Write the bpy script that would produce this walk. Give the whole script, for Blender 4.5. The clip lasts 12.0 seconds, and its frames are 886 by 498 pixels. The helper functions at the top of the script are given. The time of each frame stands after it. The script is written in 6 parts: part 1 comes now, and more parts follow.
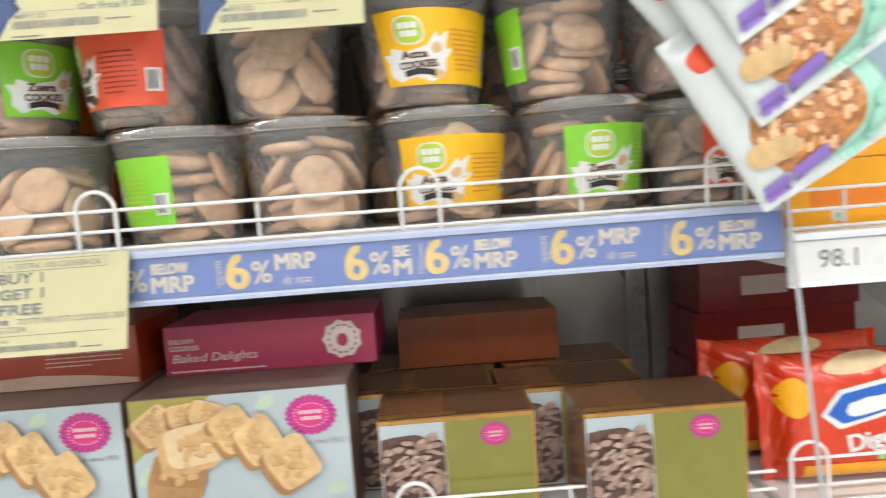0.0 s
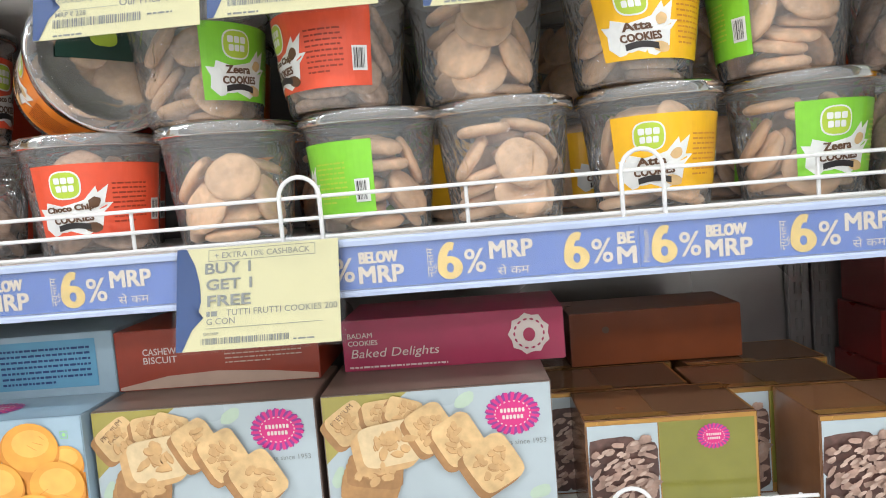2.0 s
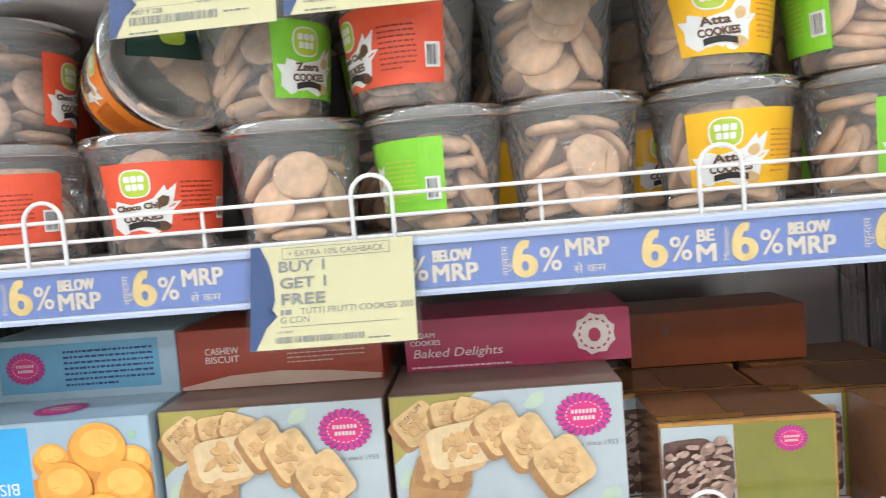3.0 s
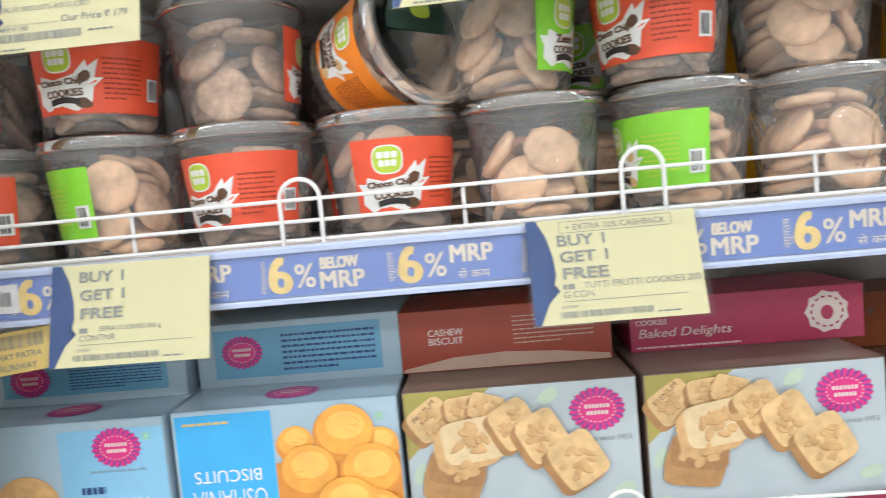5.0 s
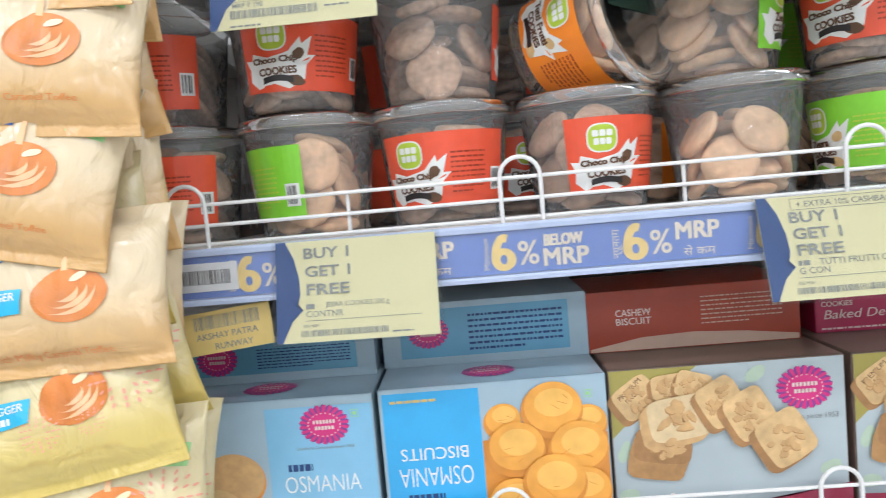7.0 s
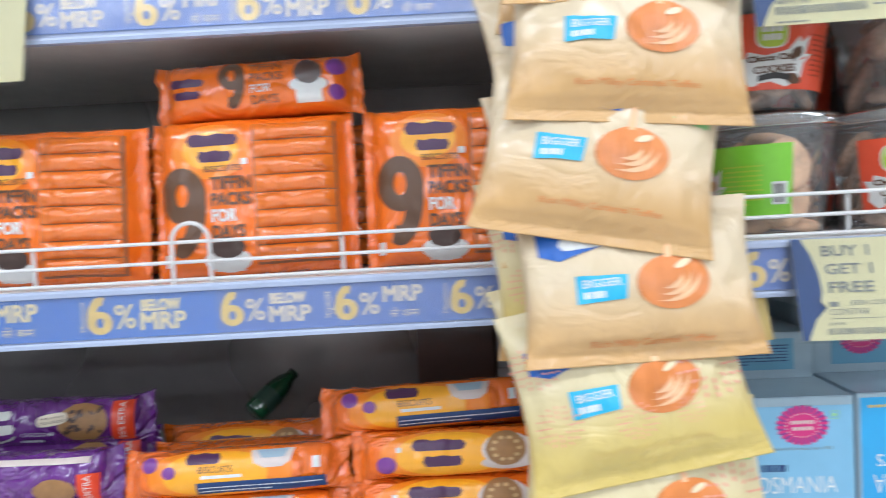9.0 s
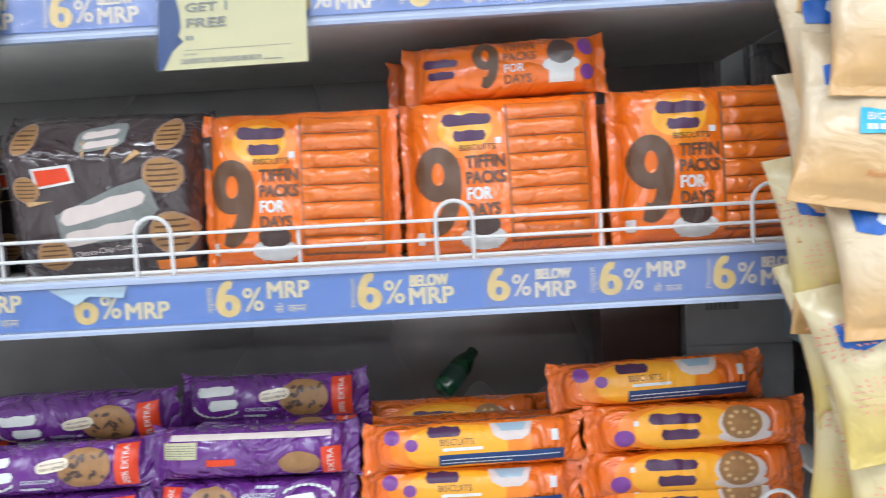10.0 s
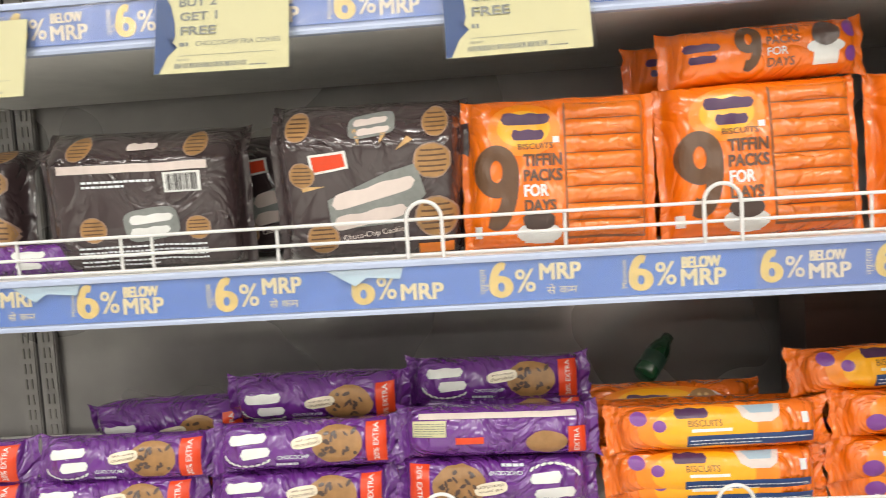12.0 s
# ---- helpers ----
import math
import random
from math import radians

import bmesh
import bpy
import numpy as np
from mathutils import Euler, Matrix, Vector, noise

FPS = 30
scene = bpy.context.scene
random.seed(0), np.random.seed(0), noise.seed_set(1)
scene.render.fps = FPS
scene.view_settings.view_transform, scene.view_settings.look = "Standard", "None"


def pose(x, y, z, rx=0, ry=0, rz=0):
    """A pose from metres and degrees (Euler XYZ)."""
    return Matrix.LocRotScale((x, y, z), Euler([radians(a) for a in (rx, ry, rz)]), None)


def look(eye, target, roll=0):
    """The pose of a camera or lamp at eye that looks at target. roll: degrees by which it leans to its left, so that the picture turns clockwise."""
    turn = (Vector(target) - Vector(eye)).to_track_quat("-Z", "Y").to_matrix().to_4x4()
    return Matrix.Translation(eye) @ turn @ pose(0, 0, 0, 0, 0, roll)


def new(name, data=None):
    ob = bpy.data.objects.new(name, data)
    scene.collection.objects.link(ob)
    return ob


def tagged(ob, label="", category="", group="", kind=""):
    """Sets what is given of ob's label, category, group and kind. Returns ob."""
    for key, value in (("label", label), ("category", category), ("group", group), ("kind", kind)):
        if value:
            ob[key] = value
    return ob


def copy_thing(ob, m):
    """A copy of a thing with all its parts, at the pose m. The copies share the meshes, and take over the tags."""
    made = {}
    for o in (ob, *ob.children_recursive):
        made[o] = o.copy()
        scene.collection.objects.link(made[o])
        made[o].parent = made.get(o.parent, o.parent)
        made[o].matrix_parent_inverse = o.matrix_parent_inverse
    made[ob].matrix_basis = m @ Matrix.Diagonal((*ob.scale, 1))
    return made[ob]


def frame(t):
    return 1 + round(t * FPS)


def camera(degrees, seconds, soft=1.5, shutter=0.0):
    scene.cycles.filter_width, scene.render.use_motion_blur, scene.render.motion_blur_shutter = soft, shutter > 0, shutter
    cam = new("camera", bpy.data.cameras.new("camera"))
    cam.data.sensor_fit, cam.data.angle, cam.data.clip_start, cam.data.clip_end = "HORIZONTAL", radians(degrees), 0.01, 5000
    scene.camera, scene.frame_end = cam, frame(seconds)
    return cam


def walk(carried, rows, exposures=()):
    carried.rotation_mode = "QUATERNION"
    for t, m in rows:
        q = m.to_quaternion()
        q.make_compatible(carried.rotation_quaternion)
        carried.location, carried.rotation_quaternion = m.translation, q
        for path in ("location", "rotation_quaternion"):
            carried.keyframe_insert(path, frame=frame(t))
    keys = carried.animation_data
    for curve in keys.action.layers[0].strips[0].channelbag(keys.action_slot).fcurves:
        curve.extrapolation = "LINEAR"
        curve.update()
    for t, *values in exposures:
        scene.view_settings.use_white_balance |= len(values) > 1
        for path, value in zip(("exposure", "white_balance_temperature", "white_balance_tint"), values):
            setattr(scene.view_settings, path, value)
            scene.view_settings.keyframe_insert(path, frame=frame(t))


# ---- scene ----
cam = camera(65.0, 12.0, soft=1.0, shutter=0.5)
PATH = [
    (0, (-0.027, 0.045, 1.428), (0.002, 2.037, 1.26), -4.3),
    (0.5, (-0.122, 0.069, 1.426), (-0.156, 2.063, 1.269), -4.3),
    (1, (-0.152, 0.08, 1.422), (-0.232, 2.073, 1.278), -4.4),
    (1.5, (-0.17, 0.085, 1.423), (-0.27, 2.077, 1.273), -4.6),
    (2, (-0.177, 0.083, 1.424), (-0.263, 2.076, 1.271), -4.7),
    (2.5, (-0.185, 0.081, 1.425), (-0.264, 2.074, 1.272), -4.7),
    (3, (-0.227, 0.087, 1.423), (-0.35, 2.078, 1.284), -4.8),
    (5, (-0.453, 0.085, 1.42), (-0.563, 2.077, 1.283), -5.2),
    (5.5, (-0.521, 0.08, 1.421), (-0.64, 2.071, 1.277), -5.1),
    (6, (-0.563, 0.076, 1.421), (-0.684, 2.067, 1.274), -5.2),
    (6.5, (-0.592, 0.074, 1.418), (-0.713, 2.065, 1.276), -5.1),
    (8.5, (-0.918, 0.065, 1.43), (-0.958, 2.058, 1.269), -5.2),
    (9, (-1.051, 0.049, 1.43), (-1.19, 2.042, 1.335), -3.1),
    (9.5, (-1.172, 0.042, 1.431), (-1.326, 2.032, 1.309), -2.7),
    (10, (-1.277, 0.019, 1.433), (-1.447, 2.007, 1.305), -3.2),
    (10.5, (-1.349, 0.005, 1.435), (-1.555, 1.99, 1.302), -3.1),
    (11, (-1.402, -0.002, 1.434), (-1.629, 1.981, 1.297), -3.2),
    (11.5, (-1.437, -0.01, 1.435), (-1.693, 1.969, 1.292), -3.2),
    (12, (-1.488, -0.019, 1.434), (-1.769, 1.956, 1.3), -3.5),
]
walk(cam, [(t, look(eye, target, roll)) for t, eye, target, roll in PATH],
     exposures=[(0.0, -0.05, 6600, 10), (2.5, 0.05, 6250, 10), (5.5, 0.0, 6300, 10), (8.5, -0.22, 5800, 10), (10.0, -0.12, 5850, 10), (11.0, -0.05, 7000, 10), (12.0, 0.0, 7100, 10)])

# ---- light: assumed fluorescent ceiling battens over the aisle, out of view ----
world = bpy.data.worlds.new("world")
scene.world = world
world.use_nodes = True
world.node_tree.nodes["Background"].inputs[0].default_value = (0.75, 0.85, 1.0, 1)
world.node_tree.nodes["Background"].inputs[1].default_value = 0.05
LAMP_POWER = 8.8
# the -4.2 row is an unseen extra, added to light deeper into the shelves
ROWS = {-0.25: (0.08, 1.05), -1.95: (0.36, 1.9), -4.2: (0.36, 2.5)}
BATTENS = [(x, y) for y in ROWS for x in (-3.4, -2.0, -0.6, 0.8, 2.2)]
for bx, by in BATTENS:
    ld = bpy.data.lights.new("batten_light", "AREA")
    ld.shape, ld.size, ld.size_y, ld.energy, ld.color = "RECTANGLE", 1.2, ROWS[by][0], LAMP_POWER * ROWS[by][1], (0.975, 0.985, 0.99)
    lo = new("batten_light", ld)
    lo.matrix_world = pose(bx, by, 2.50, 0, 0, 0)


# ---- materials ----
def surf(name, base, rough=0.5, var=0.06, scale=60.0, bump=0.0, metal=0.0, coat=0.0, big=6.0, spec=0.5, rvar=0.08, bscale=None, dist=0.002, emit=0.0, crease=0.0, rand=0.0):
    """A painted, printed or plastic surface: colour that drifts at two scales, uneven gloss and a fine relief."""
    m = bpy.data.materials.new(name)
    m.use_nodes = True
    nt = m.node_tree
    b = nt.nodes["Principled BSDF"]
    b.inputs["Metallic"].default_value = metal
    b.inputs["Coat Weight"].default_value = coat
    b.inputs["Coat Roughness"].default_value = 0.06
    b.inputs["Specular IOR Level"].default_value = spec
    co = nt.nodes.new("ShaderNodeTexCoord")
    n1, n2 = nt.nodes.new("ShaderNodeTexNoise"), nt.nodes.new("ShaderNodeTexNoise")
    n1.inputs["Scale"].default_value, n1.inputs["Detail"].default_value = scale, 4
    n2.inputs["Scale"].default_value, n2.inputs["Detail"].default_value = big, 2
    for n in (n1, n2):
        nt.links.new(co.outputs["Object"], n.inputs["Vector"])
    add = nt.nodes.new("ShaderNodeMath")
    add.operation = "ADD"
    nt.links.new(n1.outputs["Fac"], add.inputs[0])
    nt.links.new(n2.outputs["Fac"], add.inputs[1])
    ramp = nt.nodes.new("ShaderNodeMapRange")
    for k, v in (("From Min", 0.6), ("From Max", 1.4), ("To Min", 1 - 2 * var), ("To Max", 1 + 2 * var)):
        ramp.inputs[k].default_value = v
    nt.links.new(add.outputs[0], ramp.inputs["Value"])
    mul = nt.nodes.new("ShaderNodeVectorMath")
    mul.operation = "SCALE"
    mul.inputs[0].default_value = base
    nt.links.new(ramp.outputs[0], mul.inputs["Scale"])
    nt.links.new(mul.outputs[0], b.inputs["Base Color"])
    if rand:
        info, each, scl = nt.nodes.new("ShaderNodeObjectInfo"), nt.nodes.new("ShaderNodeMapRange"), nt.nodes.new("ShaderNodeVectorMath")
        each.inputs["To Min"].default_value, each.inputs["To Max"].default_value = 1 - rand, 1 + rand
        scl.operation = "SCALE"
        nt.links.new(info.outputs["Random"], each.inputs["Value"])
        nt.links.new(mul.outputs[0], scl.inputs[0])
        nt.links.new(each.outputs[0], scl.inputs["Scale"])
        nt.links.new(scl.outputs[0], b.inputs["Base Color"])
    rr = nt.nodes.new("ShaderNodeMapRange")
    rr.inputs["To Min"].default_value, rr.inputs["To Max"].default_value = max(0.02, rough - rvar), rough + rvar
    nt.links.new(n2.outputs["Fac"], rr.inputs["Value"])
    nt.links.new(rr.outputs[0], b.inputs["Roughness"])
    if bump:
        bp = nt.nodes.new("ShaderNodeBump")
        bp.inputs["Strength"].default_value, bp.inputs["Distance"].default_value = bump, dist
        src = n1
        if bscale:
            src = nt.nodes.new("ShaderNodeTexNoise")
            src.inputs["Scale"].default_value, src.inputs["Detail"].default_value, src.inputs["Distortion"].default_value = bscale, 3, 1.2
            nt.links.new(co.outputs["Object"], src.inputs["Vector"])
        high = src.outputs["Fac"]
        if crease:
            # thin folds in otherwise smooth film: only the narrow band where the noise crosses its middle stands up
            for op, val in (("SUBTRACT", 0.5), ("ABSOLUTE", 0.0), ("MULTIPLY", crease), ("SUBTRACT", 1.0), ("MINIMUM", 0.0)):
                node = nt.nodes.new("ShaderNodeMath")
                node.operation = op
                node.inputs[1].default_value = val
                nt.links.new(high, node.inputs[0])
                high = node.outputs[0]
        nt.links.new(high, bp.inputs["Height"])
        nt.links.new(bp.outputs[0], b.inputs["Normal"])
        if coat:
            nt.links.new(bp.outputs[0], b.inputs["Coat Normal"])
    if emit:
        b.inputs["Emission Color"].default_value, b.inputs["Emission Strength"].default_value = (0.97, 0.985, 1, 1), emit
    return m


def clear(name, tint=(0.96, 0.97, 0.97), haze=0.05, rough=0.06, bump=0.0, bscale=30.0, ior=1.45, dist=0.004):
    """Thin clear plastic: seen through, with a surface gloss and a faint milky haze."""
    m = bpy.data.materials.new(name)
    m.use_nodes = True
    nt = m.node_tree
    nt.nodes.clear()
    out = nt.nodes.new("ShaderNodeOutputMaterial")
    tr, gl, df = nt.nodes.new("ShaderNodeBsdfTransparent"), nt.nodes.new("ShaderNodeBsdfGlossy"), nt.nodes.new("ShaderNodeBsdfDiffuse")
    tr.inputs[0].default_value = (*tint, 1)
    gl.inputs["Roughness"].default_value = rough
    df.inputs[0].default_value = (0.8, 0.8, 0.8, 1)
    fr = nt.nodes.new("ShaderNodeFresnel")
    fr.inputs["IOR"].default_value = ior
    m1, m2 = nt.nodes.new("ShaderNodeMixShader"), nt.nodes.new("ShaderNodeMixShader")
    m1.inputs[0].default_value = haze
    nt.links.new(tr.outputs[0], m1.inputs[1])
    nt.links.new(df.outputs[0], m1.inputs[2])
    nt.links.new(fr.outputs[0], m2.inputs[0])
    nt.links.new(m1.outputs[0], m2.inputs[1])
    nt.links.new(gl.outputs[0], m2.inputs[2])
    nt.links.new(m2.outputs[0], out.inputs[0])
    if bump:
        co, no, bp = nt.nodes.new("ShaderNodeTexCoord"), nt.nodes.new("ShaderNodeTexNoise"), nt.nodes.new("ShaderNodeBump")
        no.inputs["Scale"].default_value, no.inputs["Distortion"].default_value = bscale, 1.5
        bp.inputs["Strength"].default_value, bp.inputs["Distance"].default_value = bump, dist
        nt.links.new(co.outputs["Object"], no.inputs["Vector"])
        nt.links.new(no.outputs["Fac"], bp.inputs["Height"])
        nt.links.new(bp.outputs[0], gl.inputs["Normal"])
        nt.links.new(bp.outputs[0], fr.inputs["Normal"])
    return m


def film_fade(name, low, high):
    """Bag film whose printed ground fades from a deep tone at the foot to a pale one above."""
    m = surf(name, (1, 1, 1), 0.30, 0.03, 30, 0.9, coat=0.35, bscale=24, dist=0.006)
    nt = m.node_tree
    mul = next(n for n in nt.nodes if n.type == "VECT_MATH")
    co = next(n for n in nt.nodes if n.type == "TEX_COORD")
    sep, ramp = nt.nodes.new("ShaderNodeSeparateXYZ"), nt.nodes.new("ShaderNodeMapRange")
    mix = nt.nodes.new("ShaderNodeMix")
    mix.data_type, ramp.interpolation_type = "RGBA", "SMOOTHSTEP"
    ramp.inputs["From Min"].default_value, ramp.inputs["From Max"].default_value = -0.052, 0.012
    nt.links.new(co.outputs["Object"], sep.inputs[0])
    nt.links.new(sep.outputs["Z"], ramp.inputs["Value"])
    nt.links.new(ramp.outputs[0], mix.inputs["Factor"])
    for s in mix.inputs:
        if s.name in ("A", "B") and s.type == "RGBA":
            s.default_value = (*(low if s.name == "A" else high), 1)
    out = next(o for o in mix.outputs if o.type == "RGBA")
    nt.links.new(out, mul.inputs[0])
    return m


M = {}
ink = dict(rough=0.32, var=0.04, scale=90)
film = dict(rough=0.16, var=0.05, scale=50, bump=0.8, bscale=12, dist=0.0024, coat=0.7, crease=10.0)
crisp = dict(film, bump=0.9, bscale=20, dist=0.0040, coat=1.0, crease=8.0)
M["white_paint"] = surf("white_paint", (0.70, 0.70, 0.69), 0.35, 0.03, 30, 0.05)
M["shelf_grey"] = surf("shelf_grey", (0.80, 0.79, 0.76), 0.4, 0.05, 25, 0.05)
M["back_grey"] = surf("back_grey", (0.35, 0.335, 0.33), 0.28, 0.06, 20, 0.05, metal=0.5, big=3)
M["slot_dark"] = surf("slot_dark", (0.28, 0.27, 0.25), 0.6)
M["wire"] = surf("wire", (0.70, 0.69, 0.68), 0.28, 0.04, 80, 0.1, coat=0.3)
M["rail"] = surf("rail", (0.40, 0.46, 0.62), 0.3, 0.04, 40)
M["rail_white"] = surf("rail_white", (0.72, 0.74, 0.78), 0.3, 0.04, 40)
M["blue_paper"] = surf("blue_paper", (0.11, 0.205, 0.54), 0.28, 0.05, 50, coat=0.6)
M["blue_fresh"] = surf("blue_fresh", (0.075, 0.205, 0.60), 0.28, 0.05, 50, coat=0.6)
M["cream_fresh"] = surf("cream_fresh", (0.80, 0.69, 0.40), 0.3, 0.06, 120, coat=0.5)
M["gold_ink"] = surf("gold_ink", (0.80, 0.58, 0.18), 0.3, 0.12, 120, coat=0.5)
M["cream_ink"] = surf("cream_ink", (0.76, 0.67, 0.52), 0.3, 0.06, 120, coat=0.5)
M["tag_paper"] = surf("tag_paper", (0.70, 0.66, 0.40), 0.5, 0.03, 70, 0.05)
leaf_nt = M["tag_paper"].node_tree
glow_through, leaf_mix = leaf_nt.nodes.new("ShaderNodeBsdfTranslucent"), leaf_nt.nodes.new("ShaderNodeMixShader")
glow_through.inputs[0].default_value, leaf_mix.inputs[0].default_value = (0.80, 0.76, 0.48, 1), 0.25
leaf_nt.links.new(leaf_nt.nodes["Principled BSDF"].outputs[0], leaf_mix.inputs[1])
leaf_nt.links.new(glow_through.outputs[0], leaf_mix.inputs[2])
leaf_nt.links.new(leaf_mix.outputs[0], next(k for k in leaf_nt.nodes if k.type == "OUTPUT_MATERIAL").inputs[0])
M["tag_white"] = surf("tag_white", (0.70, 0.70, 0.69), 0.45, 0.03, 70)
M["tag_blue"] = surf("tag_blue", (0.010, 0.045, 0.16), 0.4, 0.05, 60)
M["ink_grey"] = surf("ink_grey", (0.20, 0.21, 0.20), 0.5, 0.1, 200)
M["ink_black"] = surf("ink_black", (0.025, 0.02, 0.02), 0.4, 0.1, 200)
M["white_ink"] = surf("white_ink", (0.72, 0.72, 0.70), **ink)
M["red_ink"] = surf("red_ink", (0.70, 0.055, 0.012), **ink)
M["tub_red"] = surf("tub_red", (0.72, 0.085, 0.035), coat=0.4, **ink)
M["tub_green"] = surf("tub_green", (0.22, 0.58, 0.035), coat=0.4, **ink)
M["tub_yellow"] = surf("tub_yellow", (0.85, 0.46, 0.012), coat=0.4, **ink)
M["tub_orange"] = surf("tub_orange", (0.85, 0.24, 0.02), coat=0.4, **ink)
M["tub_dark"] = surf("tub_dark", (0.015, 0.05, 0.035), coat=0.4, **ink)
M["logo_green"] = surf("logo_green", (0.42, 0.55, 0.05), **ink)
M["ink_brown"] = surf("ink_brown", (0.115, 0.055, 0.027), **ink)
M["cookie"] = surf("cookie", (0.72, 0.45, 0.26), 0.75, 0.14, 160, 0.7, big=45, rvar=0.05, rand=0.14)
M["cookie_pale"] = surf("cookie_pale", (0.76, 0.49, 0.29), 0.75, 0.12, 160, 0.7, big=45, rvar=0.05, rand=0.14)
M["cookie_dark"] = surf("cookie_dark", (0.46, 0.29, 0.19), 0.75, 0.22, 200, 0.7, big=45, rvar=0.05, rand=0.14)
M["tub_clear"] = clear("tub_clear", (0.97, 0.97, 0.97), 0.12, 0.05, 0.8, 26, 1.5, 0.007)
M["tub_wrap"] = clear("tub_wrap", (0.97, 0.97, 0.97), 0.13, 0.07, 1.0, 34, 1.65, 0.012)
M["rail_cover"] = clear("rail_cover", (0.97, 0.97, 0.98), 0.045, 0.18, 0.6, 9, 1.4, 0.008)
M["lid_clear"] = clear("lid_clear", (0.95, 0.96, 0.96), 0.22, 0.10, 0.3, 24, 1.5)
M["tag_film"] = clear("tag_film", (0.98, 0.98, 0.98), 0.006, 0.22, 0.10, 12, 1.06)
M["carton_brown"] = surf("carton_brown", (0.19, 0.045, 0.012), 0.3, 0.08, 30, 0.04, spec=0.25)
M["carton_side"] = surf("carton_side", (0.17, 0.115, 0.09), 0.4, 0.06, 40)
M["print_sky"] = surf("print_sky", (0.39, 0.45, 0.475), 0.3, 0.05, 12, coat=0.35, big=9)
M["print_olive"] = surf("print_olive", (0.33, 0.28, 0.06), coat=0.3, **ink)
M["print_leaf"] = surf("print_leaf", (0.42, 0.52, 0.40), **ink)
M["maroon"] = surf("maroon", (0.26, 0.012, 0.045), 0.32, 0.06, 40, coat=0.2)
M["maroon_box"] = surf("maroon_box", (0.36, 0.018, 0.075), 0.34, 0.06, 40, 0.03, coat=0.15)
M["cashew_red"] = surf("cashew_red", (0.31, 0.034, 0.010), 0.34, 0.08, 40, 0.03, coat=0.15)
M["cashew_pale"] = surf("cashew_pale", (0.52, 0.36, 0.28), 0.34, 0.06, 40, coat=0.15)
M["pink_seal"] = surf("pink_seal", (0.60, 0.025, 0.19), **ink)
M["violet_seal"] = surf("violet_seal", (0.22, 0.04, 0.24), **ink)
M["rosette"] = surf("rosette", (0.66, 0.56, 0.52), **ink)
M["box_blue"] = surf("box_blue", (0.03, 0.36, 0.72), 0.3, 0.05, 30, coat=0.3)
M["box_lightblue"] = surf("box_lightblue", (0.20, 0.44, 0.64), 0.3, 0.05, 30, coat=0.3)
M["box_pale"] = surf("box_pale", (0.32, 0.43, 0.51), 0.32, 0.05, 30, coat=0.25)
M["box_slate"] = surf("box_slate", (0.12, 0.33, 0.50), 0.32, 0.05, 30, coat=0.25)
M["round_biscuit"] = surf("round_biscuit", (0.76, 0.345, 0.055), 0.4, 0.07, 60, big=30)
M["round_light"] = surf("round_light", (0.80, 0.44, 0.10), 0.4, 0.07, 60, big=30)
M["round_shade"] = surf("round_shade", (0.62, 0.24, 0.035), 0.4, 0.07, 60, big=30)
M["print_tan"] = surf("print_tan", (0.60, 0.40, 0.19), 0.38, 0.12, 130, big=40)
M["print_flake"] = surf("print_flake", (0.54, 0.33, 0.145), 0.38, 0.10, 150, big=60)
M["print_side"] = surf("print_side", (0.33, 0.17, 0.065), 0.38, 0.12, 130, big=40)
M["print_toast"] = surf("print_toast", (0.39, 0.21, 0.08), 0.38, 0.12, 130, big=40)
M["gold_card"] = surf("gold_card", (0.42, 0.22, 0.055), 0.28, 0.07, 50, 0.03, metal=0.6)
M["olive_card"] = surf("olive_card", (0.20, 0.19, 0.03), 0.30, 0.06, 40, metal=0.2, coat=0.3)
M["print_cream"] = surf("print_cream", (0.62, 0.47, 0.27), 0.38, 0.08, 130, big=40)
M["choc_card"] = surf("choc_card", (0.17, 0.075, 0.03), 0.26, 0.08, 40, 0.03, coat=0.25)
M["brownie"] = surf("brownie", (0.10, 0.05, 0.04), 0.4, 0.35, 110, big=70)
M["nut_light"] = surf("nut_light", (0.45, 0.32, 0.255), 0.4, 0.2, 150, big=60)
M["nut"] = surf("nut", (0.34, 0.22, 0.17), 0.4, 0.25, 150, big=60)
M["orange_film"] = surf("orange_film", (0.84, 0.168, 0.008), **film)
M["orange_deep"] = surf("orange_deep", (0.74, 0.17, 0.015), **film)
M["amber_soft"] = surf("amber_soft", (0.86, 0.24, 0.008), coat=0.4, **ink)
M["amber_print"] = surf("amber_print", (0.90, 0.40, 0.012), coat=0.4, **ink)
M["purple_film"] = surf("purple_film", (0.135, 0.024, 0.225), **crisp)
M["orange_crisp"] = surf("orange_crisp", (0.84, 0.165, 0.008), **crisp)
M["violet_ink"] = surf("violet_ink", (0.20, 0.05, 0.28), **ink)
M["black_film"] = surf("black_film", (0.048, 0.031, 0.033), **film)
M["brown_print"] = surf("brown_print", (0.07, 0.04, 0.032), coat=0.3, **ink)
M["red_film"] = surf("red_film", (0.66, 0.045, 0.010), **film)
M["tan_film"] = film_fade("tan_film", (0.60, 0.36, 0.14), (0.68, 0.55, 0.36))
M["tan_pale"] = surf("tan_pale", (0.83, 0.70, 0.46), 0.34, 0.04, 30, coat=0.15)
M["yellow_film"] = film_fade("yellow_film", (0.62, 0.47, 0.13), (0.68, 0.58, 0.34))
M["caramel"] = surf("caramel", (0.66, 0.22, 0.055), 0.32, 0.10, 60, big=40)
M["caramel_light"] = surf("caramel_light", (0.84, 0.50, 0.27), 0.32, 0.08, 60, big=40)
